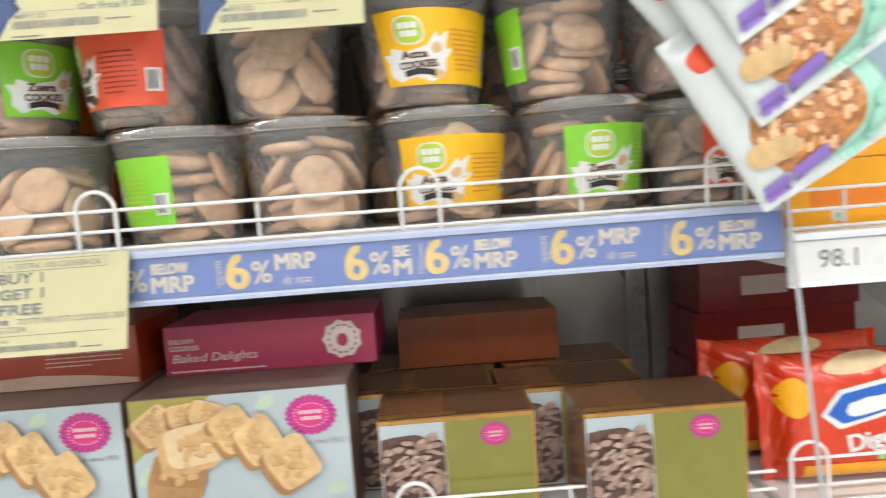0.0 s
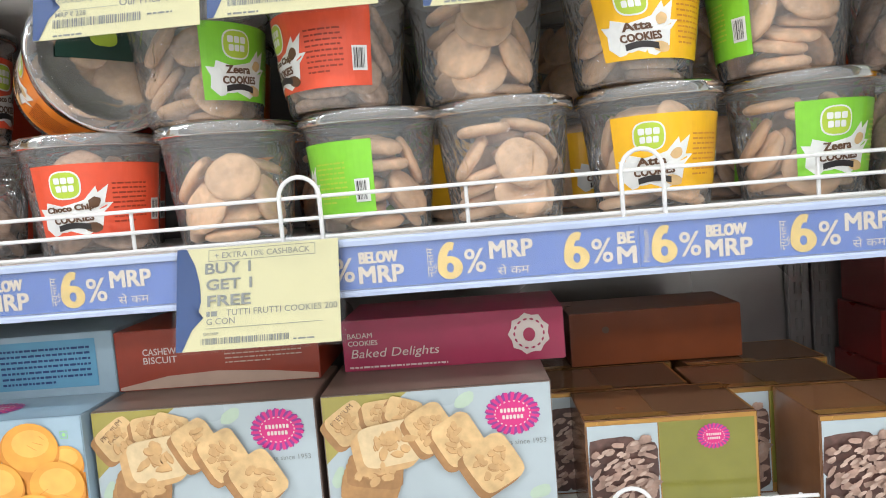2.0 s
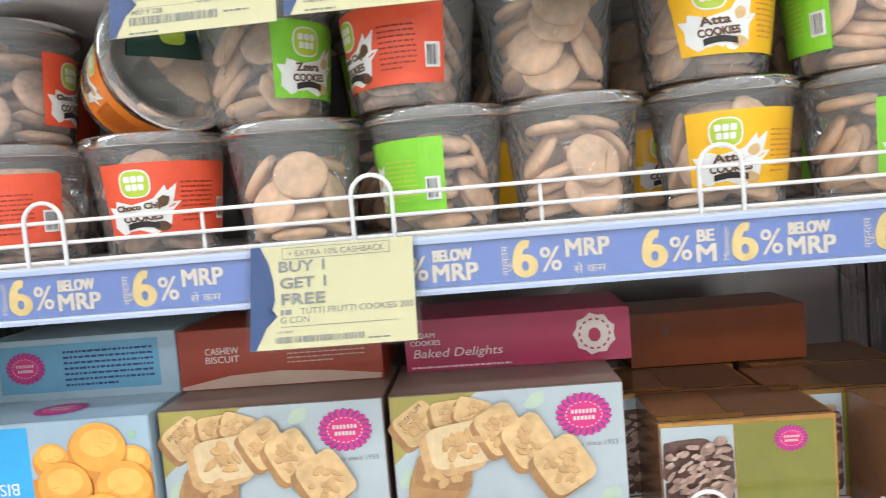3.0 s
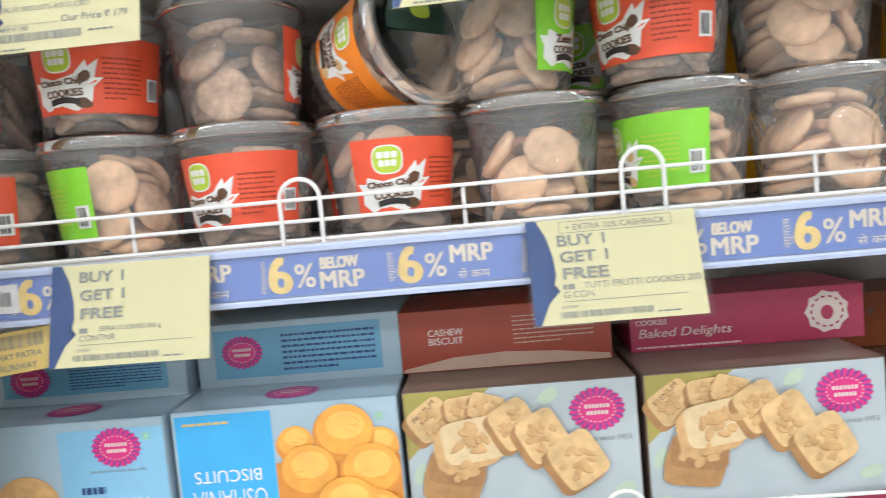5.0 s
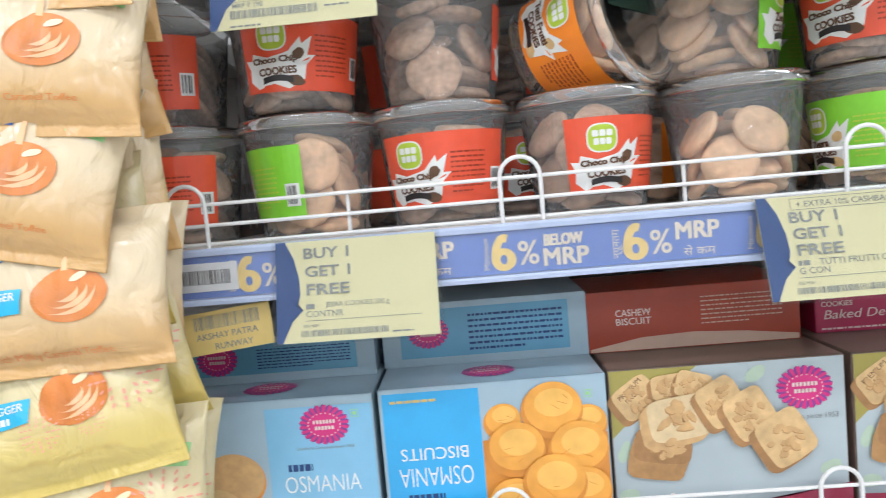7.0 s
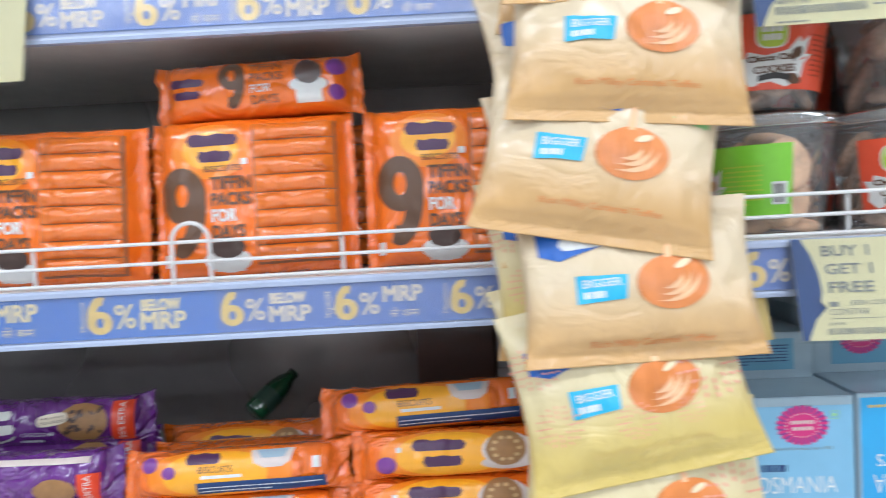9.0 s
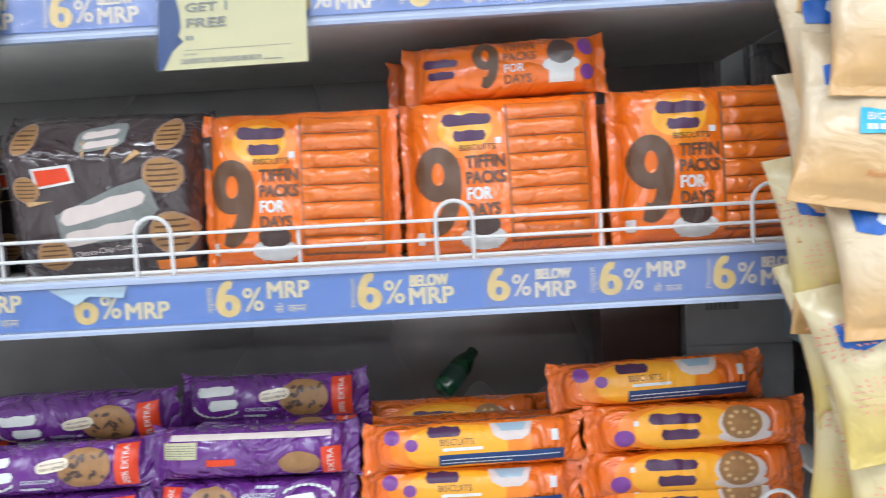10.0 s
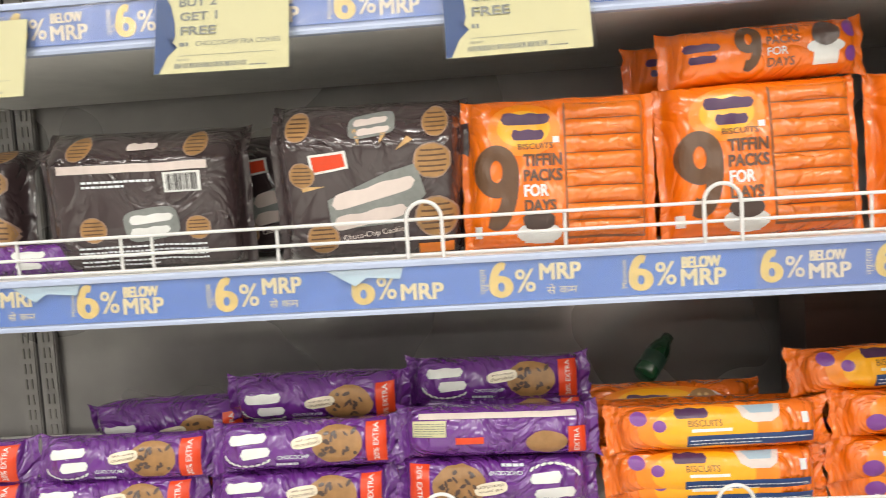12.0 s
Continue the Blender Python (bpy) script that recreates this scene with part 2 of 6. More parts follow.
M["flag_blue"] = surf("flag_blue", (0.04, 0.42, 0.66), **ink)
M["deep_blue"] = surf("deep_blue", (0.02, 0.12, 0.48), **ink)
M["print_green"] = surf("print_green", (0.30, 0.58, 0.22), **ink)
M["coral_print"] = surf("coral_print", (0.74, 0.33, 0.24), **ink)
M["pouch_white"] = surf("pouch_white", (0.62, 0.66, 0.66), 0.25, 0.03, 40, 0.2, bscale=25, coat=0.4)
M["brittle"] = surf("brittle", (0.45, 0.17, 0.045), 0.16, 0.35, 120, 1.0, big=60, coat=0.9, dist=0.004)
M["mint_print"] = surf("mint_print", (0.36, 0.66, 0.54), **ink)
M["lilac"] = surf("lilac", (0.26, 0.16, 0.52), **ink)
M["bottle_green"] = surf("bottle_green", (0.01, 0.06, 0.025), 0.12, 0.1, 40, 0.4, bscale=40, coat=0.7)
M["deep_red"] = surf("deep_red", (0.22, 0.018, 0.015), 0.3, 0.08, 40, coat=0.2)
M["mark_dark"] = surf("mark_dark", (0.07, 0.022, 0.075), **ink)
M["window_shade"] = surf("window_shade", (0.26, 0.10, 0.04), **ink)
M["strip_grey"] = surf("strip_grey", (0.42, 0.43, 0.44), 0.3, 0.05, 60)
M["kraft"] = surf("kraft", (0.62, 0.46, 0.16), 0.5, 0.06, 60)
M["floor_tile"] = surf("floor_tile", (0.78, 0.77, 0.73), 0.25, 0.05, 12, 0.03, big=2)
M["wall_paint"] = surf("wall_paint", (0.70, 0.70, 0.68), 0.6, 0.04, 14, 0.1, big=1.5)
M["ceiling"] = surf("ceiling", (0.75, 0.75, 0.74), 0.7, 0.04, 20, 0.2, big=2)
M["lamp_glow"] = surf("lamp_glow", (0.9, 0.9, 0.9), 0.4, 0.01, 20, emit=1.6)


# ---- building helpers ----
def glyphs(body, bold=0.0):
    """Lettering as flat outlines: its width over its height, points and faces, with the capital height as 1."""
    cu = bpy.data.curves.new("lettering", "FONT")
    cu.body, cu.size, cu.offset, cu.resolution_u = body, 1.0, bold, 3
    ob = new("lettering", cu)
    me = bpy.data.meshes.new_from_object(ob.evaluated_get(bpy.context.evaluated_depsgraph_get()))
    v = np.array([(p.co.x, p.co.y) for p in me.vertices]).reshape(-1, 2)
    f = [tuple(p.vertices) for p in me.polygons]
    bpy.data.objects.remove(ob)
    bpy.data.curves.remove(cu)
    bpy.data.meshes.remove(me)
    lo, hi = v.min(0), v.max(0)
    return v - (lo + hi) / 2, f, hi - lo


WORDS = {s: glyphs(s, b) for s, b in (
    ("%", 0.0), ("BELOW", 0.0), ("MRP", 0.0), ("BE", 0.0), ("M", 0.0), ("Minimum", 0.0), ("से कम", 0.0), ("न्यूनतम", 0.0), ("BUY 1", 0.010), ("GET 1", 0.010), ("FREE", 0.010),
    ("BUY 2", 0.010), ("+ EXTRA 10% CASHBACK", 0.0), ("TUTTI FRUTTI COOKIES 200", 0.0), ("G CON", 0.0), ("JEERA COOKIES 200 g", 0.0), ("CONTNR", 0.0),
    ("CHOCOCHIP PKA COKIES", 0.0), ("OR MRP", 0.0), ("Our Price ₹ 215", 0.01), ("Our Price ₹ 179", 0.01), ("Our Price ₹ 205", 0.01), ("MRP ₹ 228", 0.01), ("MRP ₹ 222", 0.01), ("MRP ₹ 190", 0.01),
    ("CRSP & CRM KAJU BTR", 0.0), ("COOKIES270g CBD", 0.0), ("FRUIT BISCUITS 400 G CBD", 0.0), ("13", 0.012), ("15", 0.012), ("11", 0.012),
    ("Choco Chip", 0.012), ("COOKIES", 0.012), ("Zeera", 0.012), ("Atta", 0.012), ("Tutti Frutti", 0.012), ("PREMIUM", 0.0), ("PACK", 0.0), ("Goodness since 1953", 0.0),
    ("OSMANIA", -0.01), ("BISCUITS", 0.0), ("CASHEW", 0.008), ("BISCUIT", 0.008), ("BADAM", 0.0), ("Baked Delights", 0.0),
    ("TIFFIN", 0.01), ("PACKS", 0.01), ("FOR", 0.01), ("DAYS", 0.01), ("20% EXTRA", 0.006), ("EXTRA", 0.006), ("CHOCOCHIP", 0.0), ("Choco-Chip Cookies", 0.0),
    ("Rich Milky Caramel Toffee", 0.0), ("BIGGER", 0.01), ("AKSHAY PATRA", 0.01), ("RUNWAY", 0.01), ("98.1", 0.006), ("with yummy", 0.0), ("chocolate!", 0.0), ("Digestive", 0.01), ("ER", 0.012),
    ("Quality & Goodness since 1953", 0.0))}


def link_mesh(name, verts, faces, mat, smooth=False):
    me = bpy.data.meshes.new(name)
    me.from_pydata([tuple(map(float, v)) for v in verts], [], [tuple(map(int, f)) for f in faces])
    me.materials.append(M[mat])
    if smooth:
        me.polygons.foreach_set("use_smooth", [True] * len(me.polygons))
    me.update()
    return new(name, me)


def part(name, geo, mat, parent, label="", smooth=False, m=None):
    """Links a mesh (points, faces) as one part under a thing or a part."""
    ob = link_mesh(name, geo[0], geo[1], mat, smooth)
    ob.parent = parent
    if m is not None:
        ob.matrix_basis = m
    return tagged(ob, label)


def thing(name, label, category, m=None, group="", kind=""):
    ob = new(name)
    ob.empty_display_size = 0.02
    if m is not None:
        ob.matrix_basis = m
    return tagged(ob, label, category, group, kind)


def merge(*geos):
    v, f = [], []
    for gv, gf in geos:
        k = len(v)
        v += [tuple(p) for p in gv]
        f += [tuple(i + k for i in q) for q in gf]
    return v, f


def block(x0, y0, z0, x1, y1, z1, bevel=0.0):
    bm = bmesh.new()
    bmesh.ops.create_cube(bm, size=1.0)
    for v in bm.verts:
        v.co = ((x0 + x1) / 2 + v.co.x * (x1 - x0), (y0 + y1) / 2 + v.co.y * (y1 - y0), (z0 + z1) / 2 + v.co.z * (z1 - z0))
    if bevel:
        bmesh.ops.bevel(bm, geom=bm.edges[:], offset=bevel, segments=2, affect="EDGES")
    bm.verts.index_update()
    out = [tuple(v.co) for v in bm.verts], [tuple(v.index for v in f.verts) for f in bm.faces]
    bm.free()
    return out


def tube(points, r, n=8, closed=False):
    """A round wire along a line of points."""
    pts = [Vector(p) for p in points]
    v, f = [], []
    for i, p in enumerate(pts):
        d = (pts[min(i + 1, len(pts) - 1)] - pts[max(i - 1, 0)]).normalized()
        s = d.orthogonal().normalized() if abs(d.y) > 0.9 else d.cross(Vector((0, 1, 0))).normalized()
        u = d.cross(s)
        v += [tuple(p + r * (math.cos(a) * s + math.sin(a) * u)) for a in (2 * math.pi * k / n for k in range(n))]
    for i in range(len(pts) - 1):
        f += [(i * n + k, i * n + (k + 1) % n, (i + 1) * n + (k + 1) % n, (i + 1) * n + k) for k in range(n)]
    f += [tuple(range(n))[::-1], tuple((len(pts) - 1) * n + k for k in range(n))]
    return v, f


def lathe(profile, n=40):
    v, f = [], []
    for r, z in profile:
        v += [(r * math.sin(2 * math.pi * k / n), -r * math.cos(2 * math.pi * k / n), z) for k in range(n)]
    for i in range(len(profile) - 1):
        f += [(i * n + k, i * n + (k + 1) % n, (i + 1) * n + (k + 1) % n, (i + 1) * n + k) for k in range(n)]
    return v, f


# flat print shapes, in metres on the face that carries them
def rect(x0, y0, x1, y1, nx=1, ny=1):
    v = [(x0 + (x1 - x0) * i / nx, y0 + (y1 - y0) * j / ny) for j in range(ny + 1) for i in range(nx + 1)]
    return v, [(j * (nx + 1) + i, j * (nx + 1) + i + 1, (j + 1) * (nx + 1) + i + 1, (j + 1) * (nx + 1) + i) for j in range(ny) for i in range(nx)]


def fan(ring, rings=2):
    c = np.mean(ring, 0)
    n = len(ring)
    v = [tuple(c)] + [tuple(c + (np.array(p) - c) * k / rings) for k in range(1, rings + 1) for p in ring]
    f = [(0, 1 + i, 1 + (i + 1) % n) for i in range(n)]
    for k in range(rings - 1):
        a, b = 1 + k * n, 1 + (k + 1) * n
        f += [(a + i, b + i, b + (i + 1) % n, a + (i + 1) % n) for i in range(n)]
    return v, f


def disc(cx, cy, rx, ry=None, n=20, rot=0.0, wob=0.0, seed=0, power=2.0):
    ry = ry or rx
    rnd = random.Random(seed)
    ring = []
    for i in range(n):
        a = 2 * math.pi * i / n
        k = 1 + wob * (rnd.random() - 0.5)
        c, s = math.cos(a), math.sin(a)
        x, y = rx * k * math.copysign(abs(c) ** (2 / power), c), ry * k * math.copysign(abs(s) ** (2 / power), s)
        ring.append((cx + x * math.cos(rot) - y * math.sin(rot), cy + x * math.sin(rot) + y * math.cos(rot)))
    return fan(ring)


def burst(cx, cy, rx, ry, teeth=22):
    return fan([(cx + rx * k * math.cos(a), cy + ry * k * math.sin(a)) for a, k in ((math.pi * i / teeth, 1.0 if i % 2 else 0.88) for i in range(2 * teeth))])


def word(s, x, y, height=None, width=None, rot=0.0, shear=0.0):
    """A word centred on (x, y)."""
    v, f, size = WORDS[s]
    sy = height / size[1] if height else width / size[0]
    sx = width / size[0] if width else sy
    p = v * (sx, sy)
    p[:, 0] += shear * p[:, 1]
    c, t = math.cos(rot), math.sin(rot)
    return [(x + a * c - b * t, y + a * t + b * c) for a, b in p], f


def bold(g, d=0.0005):
    """A heavier cut of a word: copies a hair apart, to be laid over one another."""
    return [([(a + i * d, b + j * d) for a, b in g[0]], g[1]) for i, j in ((0, 0), (1, 0.6), (-1, -0.6), (1, -0.6), (-1, 0.6))]


def blobs(x0, y0, x1, y1, n, rise=0.0, seed=3):
    """A brand mark as one plain solid bar with an uneven outline and rounded ends."""
    rnd = random.Random(seed + n)
    m, h, v = 4 * n, (y1 - y0) / 2, []
    tops = [rnd.uniform(0.62, 0.95) for _ in range(n + 2)]
    tops[0] = 1.0
    for k in range(m + 1):
        t = k / m
        i, f = int(t * n), t * n - int(t * n)
        s = f * f * (3 - 2 * f)
        end = max(0.0, 1 - (2 * abs(t - 0.5)) ** 10) ** 0.5
        cy = (y0 + y1) / 2 + rise * (t - 0.5)
        v += [(x0 + (x1 - x0) * t, cy - h * 0.80 * end), (x0 + (x1 - x0) * t, cy + h * (tops[i] * (1 - s) + tops[i + 1] * s) * end)]
    return v, [(2 * k, 2 * k + 2, 2 * k + 3, 2 * k + 1) for k in range(m)]


def six(x, y, height, width, nine=False):
    """A heavy figure six (or nine), as two overlapping pieces: its bowl and its arm."""
    sx, sy = width, height
    n, s = 28, -1 if nine else 1
    bowl_v = [(0.50 * math.cos(2 * math.pi * k / n), -0.19 + 0.31 * math.sin(2 * math.pi * k / n)) for k in range(n)] + [(0.14 * math.cos(2 * math.pi * k / n), -0.19 + 0.13 * math.sin(2 * math.pi * k / n)) for k in range(n)]
    bowl_f = [(k, (k + 1) % n, n + (k + 1) % n, n + k) for k in range(n)]
    arm_v, m = [], 14
    for k in range(m + 1):
        a = math.pi - math.radians(118) * k / m + math.radians(8)
        c, t = math.cos(a), math.sin(a)
        arm_v += [(0.04 + 0.54 * c, -0.14 + 0.64 * t), (0.06 + 0.20 * c, -0.14 + 0.42 * t)]
    arm_f = [(2 * k, 2 * k + 2, 2 * k + 3, 2 * k + 1) for k in range(m)]
    put = lambda vs: [(x + s * sx * a, y + s * sy * b) for a, b in vs]
    return [(put(bowl_v), bowl_f), (put(arm_v), arm_f)]


def word_left(s, x, y, height, width=None):
    v, f, size = WORDS[s]
    return word(s, x + (width or height * size[0] / size[1]) / 2, y, height, width)


def bars(x0, y0, x1, y1, lines, seed=0, fill=0.5):
    """Small print that cannot be read: thin broken bars."""
    rnd = random.Random(seed)
    step, out = (y1 - y0) / lines, []
    for i in range(lines):
        y, x = y1 - (i + 1) * step, x0
        end = x1 if i < lines - 1 else x0 + (x1 - x0) * 0.6
        while x < end - 0.001:
            w = min(rnd.uniform(0.002, 0.007), end - x)
            out.append(rect(x, y, x + w, y + step * fill))
            x += w + 0.0011
    return merge(*out)


def dashes(cx, cy, width, height, widths, gap=0.045):
    """One centred line of small print that cannot be read: rounded dashes."""
    total, x, out = sum(widths), -0.5, []
    unit = (1.0 - gap * (len(widths) - 1)) / total
    for w in widths:
        out.append(disc(cx + (x + w * unit / 2) * width, cy, w * unit * width / 2, height / 2, 12, power=5.0))
        x += w * unit + gap
    return merge(*out)


def stripes(x0, y0, x1, y1, seed=0, mean=0.0011):
    rnd = random.Random(seed)
    out, x = [], x0
    while x < x1 - mean:
        w = rnd.choice((0.5, 0.9, 1.4)) * mean * 0.7
        out.append(rect(x, y0, x + w, y1))
        x += w + rnd.choice((0.5, 0.8, 1.2)) * mean * 0.7
    return merge(*out)


def turn180(g, cx, cy):
    return [(2 * cx - a, 2 * cy - b) for a, b in g[0]], g[1]


SOFT = set()


def refine(g, most=0.0045):
    """Cuts a flat print into small triangles, so that it can follow a wrinkled film."""
    v, f = list(g[0]), []
    todo = [(q[0], q[i], q[i + 1]) for q in g[1] for i in range(1, len(q) - 1)]
    mids = {}
    while todo:
        tri = todo.pop()
        d = [math.hypot(v[tri[i]][0] - v[tri[i - 2]][0], v[tri[i]][1] - v[tri[i - 2]][1]) for i in range(3)]
        i = d.index(max(d))
        if d[i] < most:
            f.append(tri)
            continue
        a, b, c = tri[i], tri[i - 2], tri[i - 1]
        key = (min(a, b), max(a, b))
        if key not in mids:
            mids[key] = len(v)
            v.append(((v[a][0] + v[b][0]) / 2, (v[a][1] + v[b][1]) / 2))
        m = mids[key]
        todo += [(a, m, c), (m, b, c)]
    return v, f


def lay(name, g, mat, parent, on, lift=0.0005, label=""):
    """Lays a flat print on the surface on(a, b, lift) of a thing."""
    if on in SOFT:
        g = refine(g)
    ob = part(name, ([on(a, b, lift) for a, b in g[0]], g[1]), mat, parent, label)
    return tagged(ob, label, kind="stuff") if name in ("barcode", "small_print") else ob


def lay_each(name, gs, mat, parent, on, lift=0.0005, label=""):
    """Lays each of several prints as a part of its own."""
    return [lay(name, g, mat, parent, on, lift, label) for g in gs]


def scatter(name, gs, mat, parent, on, lift=0.0005, label=""):
    """Lays many tiny overlapping prints as one part, each a hair above the one before."""
    v, f = [], []
    for i, (gv, gf) in enumerate(refine(g) if on in SOFT else g for g in gs):
        k = len(v)
        v += [on(a, b, lift + 0.00004 * i) for a, b in gv]
        f += [tuple(j + k for j in q) for q in gf]
    return tagged(part(name, (v, f), mat, parent, label), kind="stuff")


def facing(y):
    """An upright face at depth y that looks along -y."""
    return lambda a, b, k: (a, y - k, b)


def top_of(z):
    return lambda a, b, k: (a, b, z + k)


# ---- the setting ----
def slab(name, box, mat, label, bevel=0.0):
    g = block(*box, bevel)
    return tagged(link_mesh(name, g[0], g[1], mat), label, name.split("_")[0], kind="structure")


slab("floor", (-6.5, -6.4, -0.05, 5.5, 1.25, 0.0), "floor_tile", "pale polished floor of the shop aisle")
slab("ceiling", (-6.5, -6.4, 2.7, 5.5, 1.25, 2.75), "ceiling", "plain white shop ceiling")
slab("wall_north", (-6.5, 1.16, 0.0, 5.5, 1.25, 2.7), "wall_paint", "plain light wall behind the shelving")
slab("wall_south", (-6.5, -6.4, 0.0, 5.5, -6.3, 2.7), "wall_paint", "plain light wall across the aisle")
slab("wall_west", (-6.6, -6.4, 0.0, -6.5, 1.25, 2.7), "wall_paint", "plain light wall closing the aisle")
slab("wall_east", (5.5, -6.4, 0.0, 5.6, 1.25, 2.7), "wall_paint", "plain light wall closing the aisle")

lamp = thing("ceiling_light", "assumed white fluorescent batten under the shop ceiling, out of view", "ceiling light", pose(BATTENS[0][0], BATTENS[0][1], 2.52), "ceiling battens")
part("housing", block(-0.62, -0.21, 0.03, 0.62, 0.21, 0.18, 0.01), "white_paint", lamp)
part("diffuser", block(-0.60, -0.19, 0.0, 0.60, 0.19, 0.03, 0.008), "lamp_glow", lamp, "glowing white diffuser")
for bx, by in BATTENS[1:]:
    copy_thing(lamp, pose(bx, by, 2.52))

# ---- shelving: three bays, each with its decks, rails, uprights and wire fronts ----
LIP, BACK = 0.6467, 1.06


DECK_A, DECK_B, DECK_C = 1.395, 1.382, 1.367
# the western bays stand turned by four degrees, their far end nearer the aisle
PIVOT, VIEW = Vector((-1.29, LIP, 0.0)), Vector((-1.402, 0.0, 0.0))
TURN = Matrix.Translation(PIVOT) @ Matrix.Rotation(radians(4.0), 4, "Z") @ Matrix.Translation(-PIVOT)


def along(x, y=LIP):
    """Carries a plan position over to the turned bay: its place along the bay and its scale."""
    if x > PIVOT.x:
        return x, 1.0
    c, t = math.cos(radians(4.0)), math.sin(radians(4.0))
    ray, base = Vector((x, y, 0)) - VIEW, VIEW - PIVOT
    k = (y - LIP - (c * base.y - t * base.x)) / (c * ray.y - t * ray.x)
    p = base + ray * k
    return PIVOT.x + c * p.x + t * p.y, k


def in_b(x, y, z, rx=0, ry=0, rz=0, deck=DECK_B):
    """The pose of a thing that stands on a deck of the turned bay."""
    xx, k = along(x, y)
    return TURN @ pose(xx, y, deck + (z - deck) * k, rx, ry, rz) @ Matrix.Scale(k, 4)


def rail_profile(w, z, drop=0.0):
    """A C-shaped price rail, one extrusion."""
    ring = [(LIP + 0.004, z), (LIP - 0.004, z), (LIP - 0.0045, z - 0.002), (LIP - 0.004, z - 0.006), (LIP, z - 0.006), (LIP, z - drop - 0.0425), (LIP - 0.004, z - drop - 0.0425), (LIP - 0.0045, z - drop - 0.0445), (LIP - 0.004, z - drop - 0.0475), (LIP + 0.004, z - drop - 0.0475)]
    n = len(ring)
    return [(-w, y, q) for y, q in ring] + [(w, y, q) for y, q in ring], [(i, (i + 1) % n, n + (i + 1) % n, n + i) for i in range(n)] + [tuple(range(n))[::-1], tuple(range(n, 2 * n))]


def bay(x0, x1, decks, colour, m=Matrix(), drop=0.0):
    """One shelving bay: back panel, slotted uprights, plinth and decks (top heights)."""
    b = thing("shelving_bay", "grey metal supermarket shelving bay, stocked with biscuits", "shelving", m @ pose((x0 + x1) / 2, 0, 0), "shelving bays")
    w = (x1 - x0) / 2
    part("back_panel", block(-w + 0.002, BACK, 0.10, w - 0.002, BACK + 0.02, 2.15, 0.002), "back_grey", b)
    part("plinth", block(-w + 0.003, LIP + 0.03, 0.0, w - 0.003, BACK, 0.12, 0.003), "shelf_grey", b)
    for sx in (-1, 1):
        u = part("upright", block(sx * (w - 0.002) - (0.03 if sx > 0 else 0), BACK - 0.012, 0.0, sx * (w - 0.002) + (0.03 if sx < 0 else 0), BACK - 0.001, 2.15, 0.002), "back_grey", b)
        xs = sx * (w - 0.017)
        part("slot_panel", merge(*[block(xs - 0.004 + o, BACK - 0.0135, 1.0 + k * 0.025, xs - 0.001 + o, BACK - 0.0118, 1.016 + k * 0.025) for k in range(30) for o in (-0.002, 0.007)]), "slot_dark", u)
    for z in decks:
        d = part("deck", block(-w + 0.004, LIP + 0.004, z - 0.03, w - 0.004, BACK - 0.014, z, 0.002), "shelf_grey", b)
        part("price_rail", rail_profile(w - 0.003, z, drop), colour, d)
    return b


bay(-0.917, 0.281, (0.45, 0.78, 1.112, DECK_A, 1.662, 1.93), "rail")
bay(-2.27, -0.917, (0.45, 0.78, 1.10, DECK_B, 1.647, 1.93), "rail", TURN, 0.003)
bay(0.281, 1.479, (0.45, 0.78, 1.112, DECK_C, 1.652, 1.93), "rail_white")
bay(-3.468, -2.27, (0.45, 0.78, 1.10, DECK_B, 1.647, 1.93), "rail", TURN, 0.003)


def wire_front(x0, x1, z, arcs, posts, h=0.037, m=Matrix()):
    """A white wire guard along a deck's front edge: two rails, a foot wire, posts and looped clips."""
    g = thing("wire_guard", "white coated wire guard along the shelf front", "shelf guard", m @ pose(0, 0.661, z), "wire guards")
    for k, zz in enumerate((0.003, 0.019, h)):
        part("rail_wire", tube([(x0, 0, zz), (x1, 0, zz)], 0.0017), "wire", g)
    for x in posts:
        part("post_wire", tube([(x, 0.0028, 0.001), (x, 0.0028, h + 0.001)], 0.0017), "wire", g)
    for x in arcs:
        pts = [(x - 0.017, -0.0028, 0.0)] + [(x - 0.017 * math.cos(a), -0.0028, h + 0.0 + 0.017 * math.sin(a)) for a in (math.pi * k / 10 for k in range(11))] + [(x + 0.017, -0.0028, 0.0)]
        part("loop_wire", tube(pts, 0.0019), "wire", g, "arched wire clip")
    return g


wire_front(-0.912, 0.272, DECK_A, [-0.886, -0.600, -0.318, -0.035, 0.236], [-0.747, -0.464, -0.179, 0.108])
wire_front(-2.22, -0.925, DECK_B, [along(x)[0] for x in (-1.604, -1.319, -1.03)], [along(x)[0] for x in (-1.936, -1.900, -1.760, -1.465, -1.184, -2.06)], 0.037, TURN)
wire_front(0.290, 0.90, DECK_C, [0.62], [0.345, 0.475])
wire_front(-0.912, 0.272, 1.112, [-0.886, -0.63, -0.351, -0.060, 0.225], [-0.747, -0.49, -0.21, 0.083], 0.036)
wire_front(-2.22, -0.925, 1.10, [along(x)[0] for x in (-1.604, -1.316, -1.03)], [along(x)[0] for x in (-1.90, -1.760, -1.465, -1.184)], 0.032, TURN)
wire_front(0.285, 0.90, 1.112, [0.303, 0.60], [0.45], 0.045)


